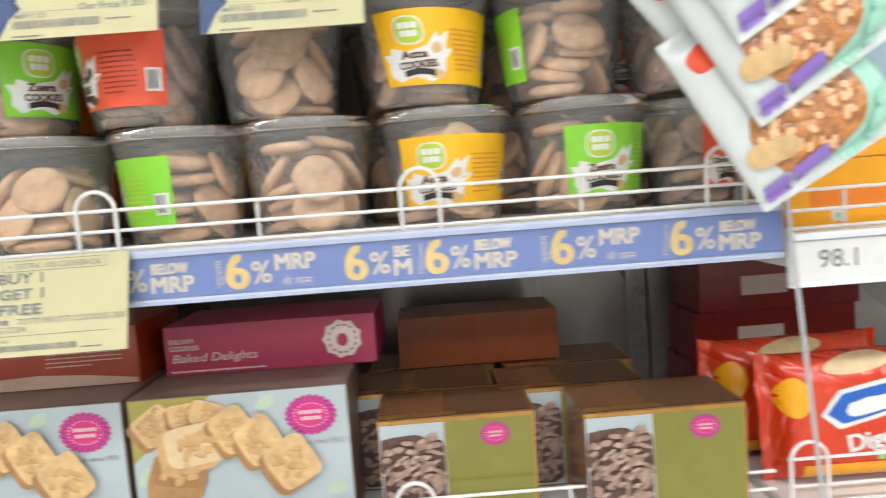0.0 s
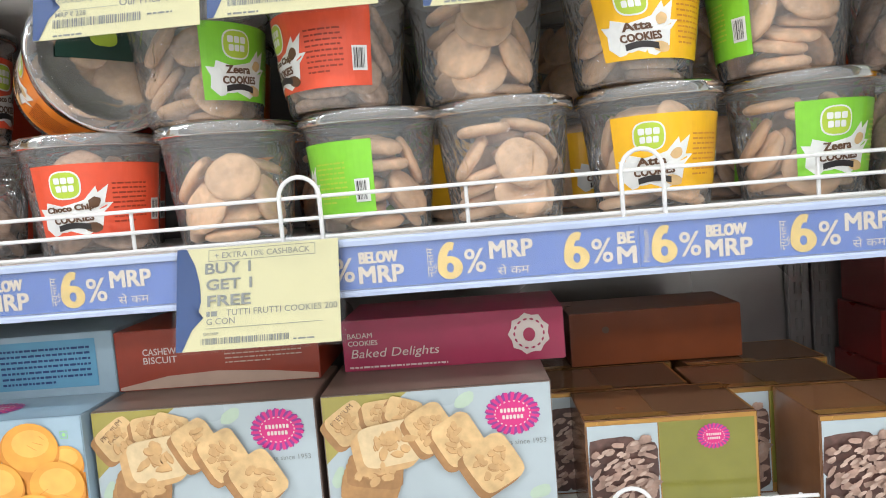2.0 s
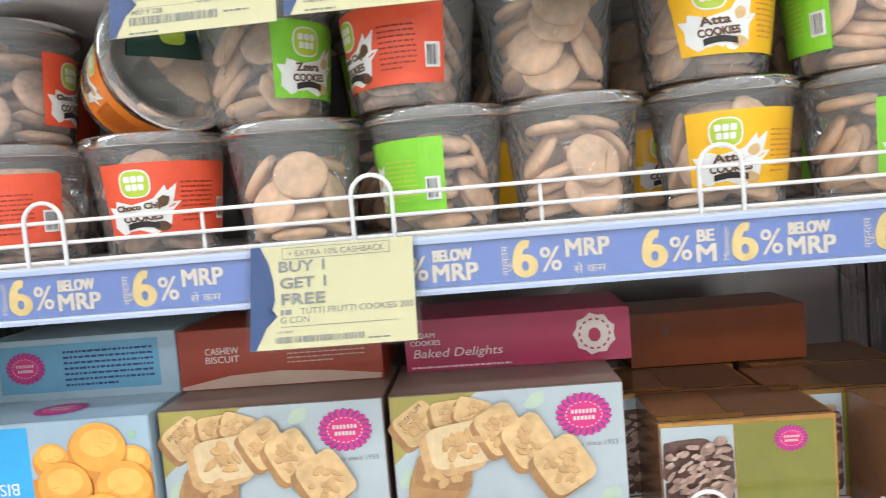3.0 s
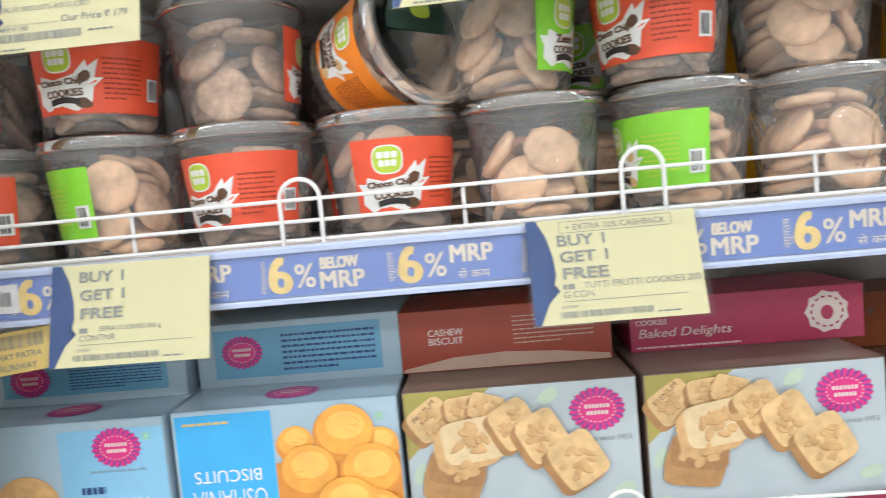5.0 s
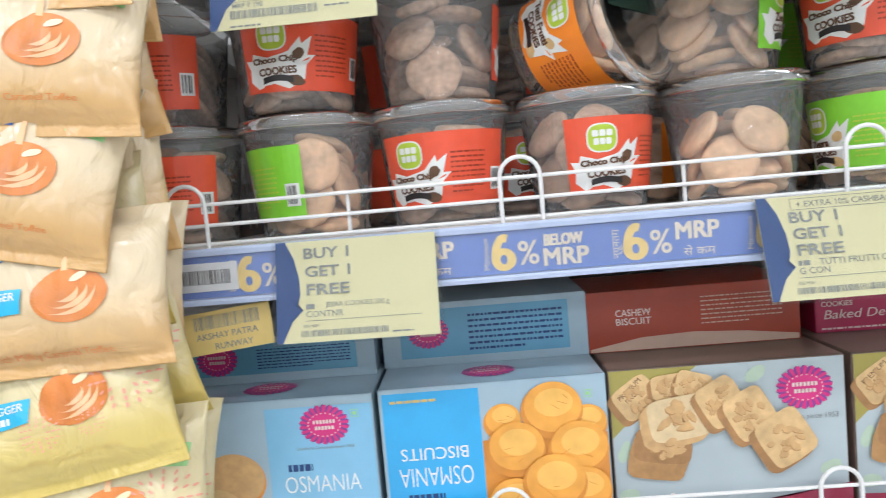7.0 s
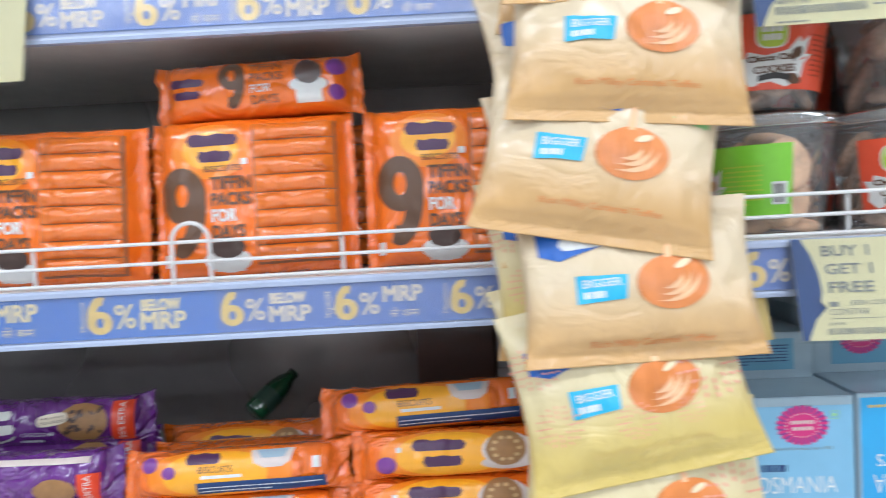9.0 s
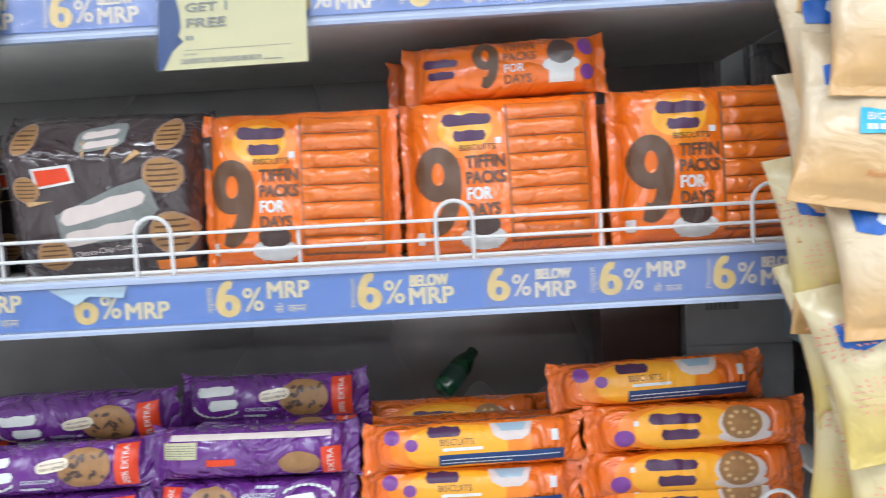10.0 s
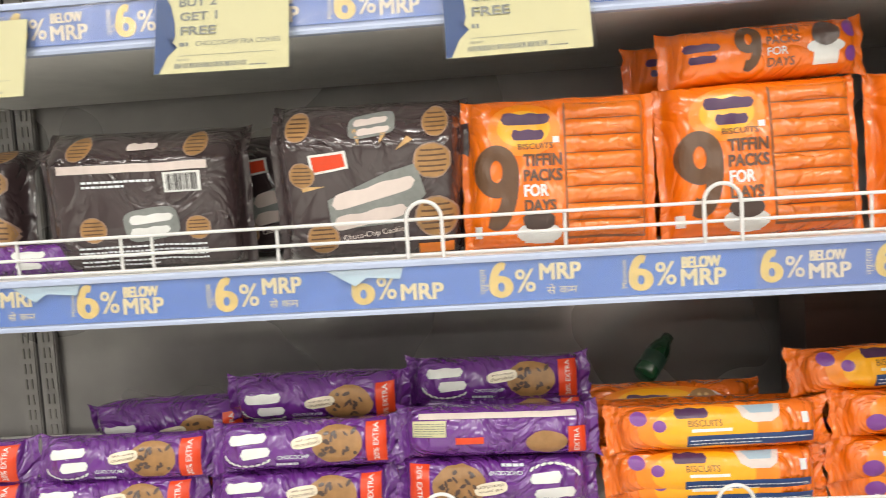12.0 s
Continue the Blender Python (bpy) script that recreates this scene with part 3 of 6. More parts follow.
# ---- price strips: printed paper in the rails ----
def offer_strip(z, x0, x1, units, grow=1.0, paper="blue_paper", letters="cream_ink", m=Matrix(), low=-0.0415, label="blue printed offer strip in a shelf price rail"):
    s = thing("offer_strip", label, "price strip", m @ pose(0, LIP - 0.0010, z), "offer strips")
    on = facing(0)
    nx = max(2, int((x1 - x0) / 0.05))
    part("paper", merge(([on(a, b, 0) for a, b in rect(x0, low, x1, -0.0065, nx)[0]], rect(x0, low, x1, -0.0065, nx)[1])), paper, s)
    part("cover", block(x0, -0.0030, low - 0.0003, x1, -0.0026, -0.0062), "rail_cover", s, "clear plastic rail cover").visible_shadow = False
    for x, kind in units:
        q = grow
        tagged(scatter("numeral_print", six(x + 0.010 * q, -0.0240, 0.0305 * q, 0.0205 * q), "gold_ink", s, on, 0.0006, "gold figure six"), kind="")
        tagged(scatter("percent_print", bold(word("%", x + 0.0305 * q, -0.0255, 0.0195 * q, 0.0165 * q), 0.0003 * q), letters, s, on, 0.0006), kind="")
        if kind in "BC":
            heavy = [word("BELOW", x + 0.0595 * q, -0.0165, 0.0090 * q, 0.031 * q), word("MRP", x + 0.0610 * q, -0.0305, 0.0135 * q, 0.036 * q)]
        elif kind == "M":
            heavy = [word("MRP", x + 0.0600 * q, -0.0180, 0.0135 * q, 0.034 * q)]
        elif kind == "T":
            heavy = [word("MRP", x + 0.0610 * q, -0.0305, 0.0135 * q, 0.036 * q)]
        else:
            heavy = [word("BE", x + 0.0500 * q, -0.0165, 0.0090 * q), word("M", x + 0.0500 * q, -0.0305, 0.0135 * q, 0.0145)]
        for g in heavy:
            tagged(scatter("letter_print", bold(g, 0.00065 * q), letters, s, on, 0.0006), kind="")
        texts = [word("से कम", x + 0.0610 * q, -0.0345, 0.0085 * q, 0.026 * q)] if kind == "M" else []
        if kind == "B":
            texts.append(word("Minimum", x - 0.0045, -0.0245, None, 0.026, math.pi / 2))
        elif kind == "M":
            texts.append(word("न्यूनतम", x - 0.0045, -0.0245, None, 0.024, math.pi / 2))
        lay_each("letter_print", texts, letters, s, on, 0.0006)
    return s


U_A = [(-0.843, "B"), (-0.737, "M"), (-0.629, "B"), (-0.5215, "M"), (-0.415, "B"), (-0.314, "C"), (-0.2065, "M"), (-0.1040, "H")]
offer_strip(DECK_A, -0.914, -0.044, U_A)
offer_strip(DECK_A, -0.0435, 0.279, [(-0.034, "B"), (0.0755, "M"), (0.180, "B")])
U_B = [(-2.125, "M"), (-1.981, "B"), (-1.825, "M"), (-1.680, "T"), (-1.542, "M"), (-1.410, "B")]
offer_strip(DECK_B, -2.22, -1.295, [(along(x)[0], kind) for x, kind in U_B], 1.10, "blue_fresh", "cream_fresh", TURN, -0.0445)
offer_strip(DECK_B, -1.2945, -0.92, [(-1.292, "C"), (-1.191, "M"), (-1.089, "B"), (-0.985, "M")], m=TURN, low=-0.0445)
offer_strip(1.647, -2.22, -0.92, [(along(x)[0], kind) for x, kind in [(-2.15, "M"), (-2.03, "B"), (-1.908, "M"), (-1.80, "B"), (-1.678, "B"), (-1.56, "M"), (-1.456, "B"), (-1.348, "M"), (-1.26, "B"), (-1.165, "M"), (-1.05, "B")]], m=TURN)
offer_strip(1.662, -0.914, 0.279, [(-0.85, "B"), (-0.73, "M"), (-0.62, "B"), (-0.51, "M"), (-0.40, "B"), (-0.29, "M"), (-0.18, "B"), (-0.07, "M"), (0.04, "B"), (0.15, "M")])

# torn paper flaps on the strips
for fx, seed in ((-1.665, 3), (-2.015, 5)):
    t = thing("torn_paper", "torn pale corner of paper curling off the offer strip", "paper scrap", in_b(fx, LIP - 0.0018, DECK_B - 0.007))
    pts = [(-0.038, 0.0), (0.038, 0.0), (0.035, -0.011), (0.002, -0.008), (-0.010, -0.016)]
    part("flap", ([(a, -0.0006 - 0.25 * abs(b), b) for a, b in pts] + [(a, -0.0002 - 0.25 * abs(b), b) for a, b in pts], [(0, 4, 3, 2, 1), (5, 6, 7, 8, 9)] + [(i, (i + 1) % 5, (i + 1) % 5 + 5, i + 5) for i in range(5)]), "box_pale", t)

sticker = thing("barcode_label", "small white barcode label stuck on the price rail", "label", pose(-0.872, LIP - 0.0022, DECK_A - 0.024))
part("paper", block(-0.033, 0.0, -0.012, 0.030, 0.0006, 0.012), "tag_white", sticker)
lay("barcode", stripes(-0.029, -0.006, 0.024, 0.006, 4, 0.0014), "ink_black", sticker, facing(0.0), 0.0004)

price = thing("price_label", "white paper price label in the rail of the next bay", "label", pose(0.335, LIP - 0.0015, DECK_C - 0.0245))
part("paper", block(-0.049, 0.0, -0.018, 0.12, 0.0006, 0.017), "tag_white", price)
lay("figures", word("98.1", -0.008, 0.001, 0.0165), "ink_grey", price, facing(0.0), 0.0004)

kr = thing("shelf_label", "yellow kraft shelf label with a barcode, hanging askew", "label", pose(-0.862, 0.655, 1.352, -8, -6, 0))
part("paper", block(-0.04, 0.0, -0.046, 0.04, 0.0006, -0.010), "kraft", kr)
lay("lettering", merge(word("AKSHAY PATRA", 0, -0.031, 0.0055), word("RUNWAY", 0.005, -0.0405, 0.0055)), "ink_grey", kr, facing(0), 0.0004)
lay("barcode", stripes(-0.028, -0.025, 0.03, -0.0135, 8, 0.0013), "ink_grey", kr, facing(0), 0.0004)
part("holder", block(-0.042, 0.0008, -0.048, 0.042, 0.0014, 0.0), "tag_film", kr, "clear plastic holder")


# ---- promotion tags ----
def promo_tag(x, z, lines, product, seed, tilt=-17, roll=0.0, boxed=False, price_line=None, mrp=None, put=pose):
    """A pale yellow offer card with a blue edge in a clear holder, hung from a rail."""
    t = thing("promo_tag", "pale yellow paper offer tag with a blue printed edge", "price tag", put(x, LIP - 0.007, z, tilt, roll, 0), "promo tags")
    on = facing(0.0)
    W, H = 0.066, 0.083
    card = part("card", block(-W, 0.0, -H, W, 0.0007, 0.0), "tag_paper", t)
    edge = [(-W, 0.0), (-0.058, 0.0), (-0.051, -0.014), (-0.047, -0.030), (-0.046, -0.044), (-0.049, -0.056), (-0.044, -0.057), (-0.053, -0.066), (-0.061, -H), (-W, -H)]
    lay("blue_edge", fan(edge, 1), "tag_blue", card, on, 0.0004, "dark blue printed edge")
    ink = []
    y = -0.008
    if boxed:
        ink += [word("+ EXTRA 10% CASHBACK", 0.004, -0.007, 0.0048, 0.078)]
        x0, x1, y0, y1 = -0.040, 0.047, -0.0115, -0.0025
        ink += [rect(x0, y0, x1, y0 + 0.0004), rect(x0, y1, x1, y1 + 0.0004), rect(x0, y0, x0 + 0.0004, y1), rect(x1, y0, x1 + 0.0004, y1)]
        y = -0.0175
    big = []
    for k, s in enumerate(lines):
        big += bold(word_left(s, -0.0425 + 0.001 * k, y - (0.0 if boxed else 0.0025) - (0.0132 if boxed else 0.0150) * k, 0.0088, 0.037 if s != "FREE" else 0.035), 0.00014)
    if lines:
        tagged(scatter("offer_print", big, "ink_grey", card, on, 0.0005), kind="")
    if price_line:
        ink += [word("15" if seed % 2 else "11", -0.010, -0.020, 0.028), word(price_line, 0.030, -0.058, 0.0062)]
        ink += [word_left(product[0], -0.046, -0.047, 0.0042)] + ([word_left(product[1], -0.046, -0.053, 0.0042)] if len(product) > 1 else [])
        ink += [word_left(mrp, -0.048, -0.0635, 0.0042), rect(-0.046, -0.0605, 0.002, -0.0602)]
        ink += [stripes(-0.050, -0.0745, 0.020, -0.0675, seed), bars(-0.050, -0.0815, -0.01, -0.0785, 1, seed), bars(0.025, -0.071, 0.058, -0.068, 1, seed)]
    else:
        ink += [word_left(p, -0.0415 + (0.0 if k else 0.016), -0.0540 - 0.0064 * k, 0.0050) for k, p in enumerate(product)]
        ink += [bars(-0.0415, -0.0562, -0.027, -0.0518, 1, seed, 0.9), rect(-0.042, -0.0660, 0.052, -0.0656), word_left("OR MRP", -0.044, -0.0700, 0.0024)]
        ink += [stripes(-0.046, -0.0785, 0.026, -0.0735, seed), bars(0.028, -0.079, 0.056, -0.0765, 1, seed)]
    lay("small_print", merge(*ink), "ink_grey", card, on, 0.0005)
    part("holder", merge(block(-W - 0.003, -0.0014, -H - 0.002, W + 0.004, -0.0010, 0.004), block(-W - 0.003, 0.0012, -H - 0.002, W + 0.004, 0.0016, 0.004)), "tag_film", t, "clear plastic holder")
    return t


promo_tag(-0.351, 1.397, ("BUY 1", "GET 1", "FREE"), ("TUTTI FRUTTI COOKIES 200", "G CON"), 1, boxed=True, tilt=-17)
promo_tag(-0.740, 1.394, ("BUY 1", "GET 1", "FREE"), ("JEERA COOKIES 200 g", "CONTNR"), 2, roll=0.5, tilt=-15)
promo_tag(-1.503, 1.646, ("BUY 1", "GET 1", "FREE"), (), 4, tilt=-13, roll=-0.5, put=in_b)
promo_tag(-1.788, 1.656, ("BUY 2", "GET 1", "FREE"), ("CHOCOCHIP PKA COKIES",), 5, tilt=-13, roll=0.8, put=in_b)
promo_tag(-2.072, 1.652, ("BUY 1", "GET 1", "FREE"), (), 6, tilt=-13, put=in_b)
promo_tag(-0.439, 1.650, (), ("CRSP & CRM KAJU BTR", "COOKIES270g CBD"), 7, price_line="Our Price ₹ 215", mrp="MRP ₹ 228", tilt=-13, roll=-0.6)
promo_tag(-0.300, 1.654, (), ("COOKIES270g CBD",), 8, price_line="Our Price ₹ 205", mrp="MRP ₹ 222", tilt=-13)
promo_tag(-0.134, 1.648, (), ("COOKIES270g CBD",), 9, price_line="Our Price ₹ 205", mrp="MRP ₹ 222", tilt=-13)
promo_tag(-0.768, 1.646, (), ("FRUIT BISCUITS 400 G CBD",), 10, price_line="Our Price ₹ 179", mrp="MRP ₹ 190", tilt=-13)


# ---- cookie tubs ----
CR, CT = 0.0248, 0.0100


def cookie_geo(r, h, seed):
    """A baked disc: rounded rim, a slightly domed and uneven face, a wavering outline."""
    rnd = random.Random(seed)
    n, v, f = 26, [], []
    prof = [(0.0, 0.50), (0.40, 0.49), (0.70, 0.45), (0.90, 0.31), (0.99, 0.08), (0.97, -0.22), (0.88, -0.43), (0.0, -0.5)]
    off = Vector((seed * 5.1, 2.0, 0.0))
    for k, z in prof:
        for i in range(n):
            a = 2 * math.pi * i / n
            c, t = math.cos(a), math.sin(a)
            q = 1 + 0.05 * noise.noise(Vector((1.6 * c, 1.6 * t, 0)) + off) + 0.02 * rnd.uniform(-1, 1)
            v.append((r * k * q * c, r * k * q * t, h * z + 0.0011 * noise.noise(Vector((4 * k * c, 4 * k * t, 5)) + off)))
    for j in range(len(prof) - 1):
        f += [(j * n + i, j * n + (i + 1) % n, (j + 1) * n + (i + 1) % n, (j + 1) * n + i)[::-1] for i in range(n)]
    return v, f


COOKIES = {}
for kind in ("cookie", "cookie_pale", "cookie_dark"):
    for s in range(4):
        ob = link_mesh("cookie", *cookie_geo(CR, CT, s), kind, True)
        COOKIES[kind, s] = ob.data
        bpy.data.objects.remove(ob)

RB, RT, TH, RL = 0.0505, 0.0610, 0.0975, 0.0662
SHELL = lathe([(0.0, 0.003), (RB - 0.006, 0.0025), (RB - 0.002, 0.0), (RB, 0.004), (RB + (RT - RB) * 0.5, TH * 0.5), (RT, TH - 0.002), (RT + 0.0015, TH)])
LID = lathe([(0.0, TH + 0.0055), (RL - 0.014, TH + 0.0055), (RL - 0.010, TH + 0.0105), (RL - 0.002, TH + 0.0105), (RL, TH + 0.0085), (RL, TH + 0.001), (RL - 0.001, TH - 0.0005), (RL - 0.003, TH - 0.0005)])


def packing(seed):
    """Cookies dropped one after another into a tub: each lies where, of several tries, it comes to rest lowest without cutting another."""
    rnd = random.Random(seed)
    ring = [(math.cos(a), math.sin(a)) for a in (2 * math.pi * k / 10 for k in range(10))]
    probe = np.array([(CR * q * c, CR * q * t, CT * z) for q, z in ((0.95, 0.2), (0.95, -0.2), (0.6, 0.46), (0.6, -0.46)) for c, t in ring])
    rots, mids, pts, rest = [], [], [], []
    for k in range(56):
        best = None
        for trial in range(28):
            ang, lean = rnd.uniform(0, 2 * math.pi), rnd.random() < 0.62
            tilt = radians(rnd.uniform(52, 80) if lean else rnd.uniform(0, 24))
            m = (Matrix.Rotation(ang, 3, "Z") @ Matrix.Rotation(tilt, 3, "X") @ Matrix.Rotation(rnd.uniform(-0.25, 0.25), 3, "Y"))
            rot = np.array(m)
            rad = (RB - 0.0125) * rnd.uniform(0.55, 1.0) if lean else (RB - CR - 0.001) * math.sqrt(rnd.random())
            world = probe @ rot.T
            mid = np.array((rad * math.sin(ang), -rad * math.cos(ang), 0.0035 - world[:, 2].min()))
            while best is None or mid[2] < best[0]:
                p = world + mid
                wall = RB + (RT - RB) * p[:, 2] / TH - 0.0015
                hit = p[:, 2].max() > 0.0955
                if hit:
                    break
                hit = bool((np.hypot(p[:, 0], p[:, 1]) > wall).any())
                if not hit and mids:
                    q = np.einsum("nmk,nkj->nmj", p[None] - np.array(mids)[:, None], np.array(rots))
                    hit = bool(((np.hypot(q[..., 0], q[..., 1]) < CR * 0.92) & (np.abs(q[..., 2]) < CT * 0.34)).any())
                    q = (np.array(pts).reshape(-1, 3) - mid) @ rot
                    hit = hit or bool(((np.hypot(q[:, 0], q[:, 1]) < CR * 0.92) & (np.abs(q[:, 2]) < CT * 0.34)).any())
                if not hit:
                    best = (mid[2], rot, mid.copy(), p, Matrix.Translation(mid.tolist()) @ m.to_4x4())
                    break
                mid[2] += 0.0030
        if best:
            rots.append(best[1])
            mids.append(best[2])
            pts.append(best[3])
            rest.append(best[4])
    return rest


PACKINGS = [packing(s) for s in range(6)]


def tub_face(start):
    """Maps arc length and height onto a tub's sloping wall, from the angle start (degrees from the front)."""
    def on(a, b, k):
        r = RB + (RT - RB) * b / TH + 0.0006 + k
        t = radians(start) + a / 0.0562
        return r * math.sin(t), -r * math.cos(t), b
    return on


def cookie_tub(m, colour, start, title, cookies, seed, back=False, wrap=False, skew=0.0, fill=1.0, turned=False):
    names = {"tub_red": "red", "tub_green": "green", "tub_yellow": "yellow", "tub_orange": "orange"}
    shade = {"cookie": "golden", "cookie_pale": "pale", "cookie_dark": "dark chocolate"}[cookies]
    t = thing("cookie_tub", f"clear plastic tub of {shade} cookies with a {names[colour]} paper label", "cookie tub", m, "cookie tubs")
    part("shell", SHELL, "tub_wrap" if wrap else "tub_clear", t, "clear tapered plastic wall", True).visible_shadow = False
    part("lid", LID, "lid_clear", t, "frosted snap-on lid", True).visible_shadow = False
    rnd = random.Random(seed)
    on = tub_face(start)
    skewed = (lambda a, b, k: on(a + skew * (b - 0.05), b, k)) if skew else on
    B0, B1 = 0.017, 0.082
    lab = lay("label", rect(0.0, B0, 0.124, B1, 24, 2), colour, t, skewed, 0.0)
    if not back:
        splash = [(0.006, B0 + 0.010), (0.014, B0 + 0.003), (0.030, B0 + 0.007), (0.044, B0 + 0.002), (0.058, B0 + 0.010), (0.060, B0 + 0.022), (0.068, B0 + 0.030), (0.061, B0 + 0.030), (0.065, B0 + 0.046), (0.057, B0 + 0.036), (0.055, B0 + 0.045), (0.049, B0 + 0.035), (0.040, B0 + 0.032), (0.026, B0 + 0.029), (0.012, B0 + 0.033), (0.010, B0 + 0.026), (0.003, B0 + 0.028), (0.007, B0 + 0.020)]
        lay("splash_print", fan(splash, 3), "white_ink", lab, skewed, 0.0004, "white milk splash print")
        lay("logo_rim", disc(0.031, B0 + 0.047, 0.0132, 0.0125, 22, power=2.8), "white_ink", lab, skewed, 0.0004)
        lay("logo_shape", disc(0.031, B0 + 0.047, 0.0119, 0.0112, 22, power=2.8), "logo_green", lab, skewed, 0.0006, "green brand mark")
        lay("logo_bar", merge(dashes(0.031, B0 + 0.0510, 0.017, 0.0056, (1,) * 3), dashes(0.031, B0 + 0.0440, 0.015, 0.0056, (1,) * 3)), "white_ink", lab, skewed, 0.0009)
        lay_each("biscuit_print", (disc(0.050, B0 + 0.009, 0.008, 0.0045, 14, -0.2, wob=0.15, seed=seed + 1), disc(0.053, B0 + 0.031, 0.0055, 0.0045, 12, 0.6, wob=0.2, seed=seed + 2)), "print_tan" if cookies != "cookie_dark" else "ink_brown", lab, skewed, 0.0006)
        heavy = bold(word("COOKIES", 0.034, B0 + 0.0175, 0.0062, 0.034, 0.05), 0.0003) + (bold(word(title, 0.032, B0 + 0.0262, 0.0066, 0.040 if len(title) > 6 else 0.024, 0.05), 0.0003) if title else [])
        tagged(scatter("title_print", heavy, "ink_brown", lab, skewed, 0.0008), kind="")
        ribbon = [(0.020 + 0.028 * i / 8, B0 + 0.0095 + 0.0022 * math.sin(math.pi * i / 8)) for i in range(9)]
        lay("ribbon_print", ([(x, y - 0.0026) for x, y in ribbon] + [(x, y + 0.0026) for x, y in ribbon], [(i, i + 1, i + 10, i + 9) for i in range(8)]), "ink_black", lab, skewed, 0.0008)
        lay("small_print", bars(0.068, B0 + 0.012, 0.100, B0 + 0.050, 9, seed, 0.35), "logo_green" if colour == "tub_green" else "round_shade" if colour == "tub_yellow" else "cashew_red", lab, skewed, 0.0004)
        lay("barcode_ground", rect(0.107, B0 + 0.012, 0.120, B0 + 0.032, 3), "white_ink", lab, skewed, 0.0004)
        lay("barcode", stripes(0.1085, B0 + 0.014, 0.1185, B0 + 0.030, seed), "ink_black", lab, skewed, 0.0007)
    spin = Matrix.Rotation(1.7 * seed, 4, "Z")
    for k, spot in enumerate(PACKINGS[seed % len(PACKINGS)]):
        if turned:
            spot = Matrix.Translation((0, 0, TH + 0.001)) @ Matrix.Rotation(math.pi, 4, "X") @ spot
        if (spot.translation.z > 0.028) if turned else (spot.translation.z < 0.092 * fill):
            ob = new("cookie", COOKIES[cookies, (k + seed) % 4])
            ob.parent, ob.matrix_basis = t, spin @ spot
    return t


ROW = DECK_A + 0.0004
UP = ROW + 0.1085
cookie_tub(pose(-0.922, 0.738, ROW), "tub_red", -70, "Choco Chip", "cookie_dark", 10)
cookie_tub(pose(-0.790, 0.733, ROW), "tub_green", -123, "Zeera", "cookie", 11)
cookie_tub(pose(-0.664, 0.734, ROW), "tub_red", -62, "Choco Chip", "cookie_dark", 12)
cookie_tub(pose(-0.530, 0.735, ROW), "tub_red", -28, "Choco Chip", "cookie_dark", 13)
cookie_tub(pose(-0.397, 0.734, ROW), "tub_orange", 112, "Tutti Frutti", "cookie_pale", 14, fill=0.8)
cookie_tub(pose(-0.264, 0.734, ROW), "tub_green", -119, "Zeera", "cookie", 15)
cookie_tub(pose(-0.142, 0.734, ROW), "tub_yellow", 112, "Atta", "cookie_pale", 16, wrap=True)
cookie_tub(pose(-0.008, 0.735, ROW), "tub_yellow", -46, "Atta", "cookie_pale", 17)
cookie_tub(pose(0.127, 0.735, ROW), "tub_green", -27, "Zeera", "cookie", 18)
cookie_tub(pose(0.2405, 0.752, ROW) @ Matrix.Diagonal((0.8, 0.8, 0.96, 1)), "tub_red", -5, "Choco Chip", "cookie_dark", 19)
cookie_tub(pose(-0.926, 0.745, UP), "tub_red", -75, "Choco Chip", "cookie_dark", 20)
cookie_tub(pose(-0.796, 0.730, UP + 0.003, 0, 2, 0), "tub_red", -39, "Choco Chip", "cookie_dark", 21)
cookie_tub(pose(-0.662, 0.728, UP), "tub_red", 62, "Choco Chip", "cookie_dark", 22)
cookie_tub(pose(-0.412, 0.724, UP), "tub_green", 20, "Zeera", "cookie_pale", 24, wrap=True)
cookie_tub(pose(-0.281, 0.716, UP), "tub_red", -91, "Choco Chip", "cookie_dark", 25)
cookie_tub(pose(-0.1590, 0.724, UP), "tub_yellow", 112, "Atta", "cookie_pale", 26)
cookie_tub(pose(-0.023, 0.722, UP + 0.001, 0, 1, 0), "tub_yellow", -42, "Atta", "cookie_pale", 27, skew=-0.16, wrap=True)
cookie_tub(pose(0.108, 0.724, UP), "tub_green", -172, "Zeera", "cookie", 28)
cookie_tub(pose(0.232, 0.735, UP), "tub_red", 100, "Choco Chip", "cookie_dark", 29, wrap=True)
# the tub that lies tipped over with its lid to the front
tip = Matrix.Translation((-0.563, 0.768, UP + 0.0475)) @ Matrix.Rotation(radians(48), 4, "Z") @ Matrix.Rotation(radians(81), 4, "X")
tipped = cookie_tub(tip, "tub_orange", -130, "Tutti Frutti", "cookie_pale", 23, turned=True)
lay("lid_label", fan([(0.042 * math.cos(a), 0.042 * math.sin(a)) for a in (math.pi * (k / 14) for k in range(15))], 2), "tub_dark", tipped, top_of(TH + 0.0062), 0.0, "dark green half-round lid label")
lay("lid_mark", disc(0.0, 0.022, 0.012, 0.010, 18, power=3), "logo_green", tipped, top_of(TH + 0.0072), 0.0)
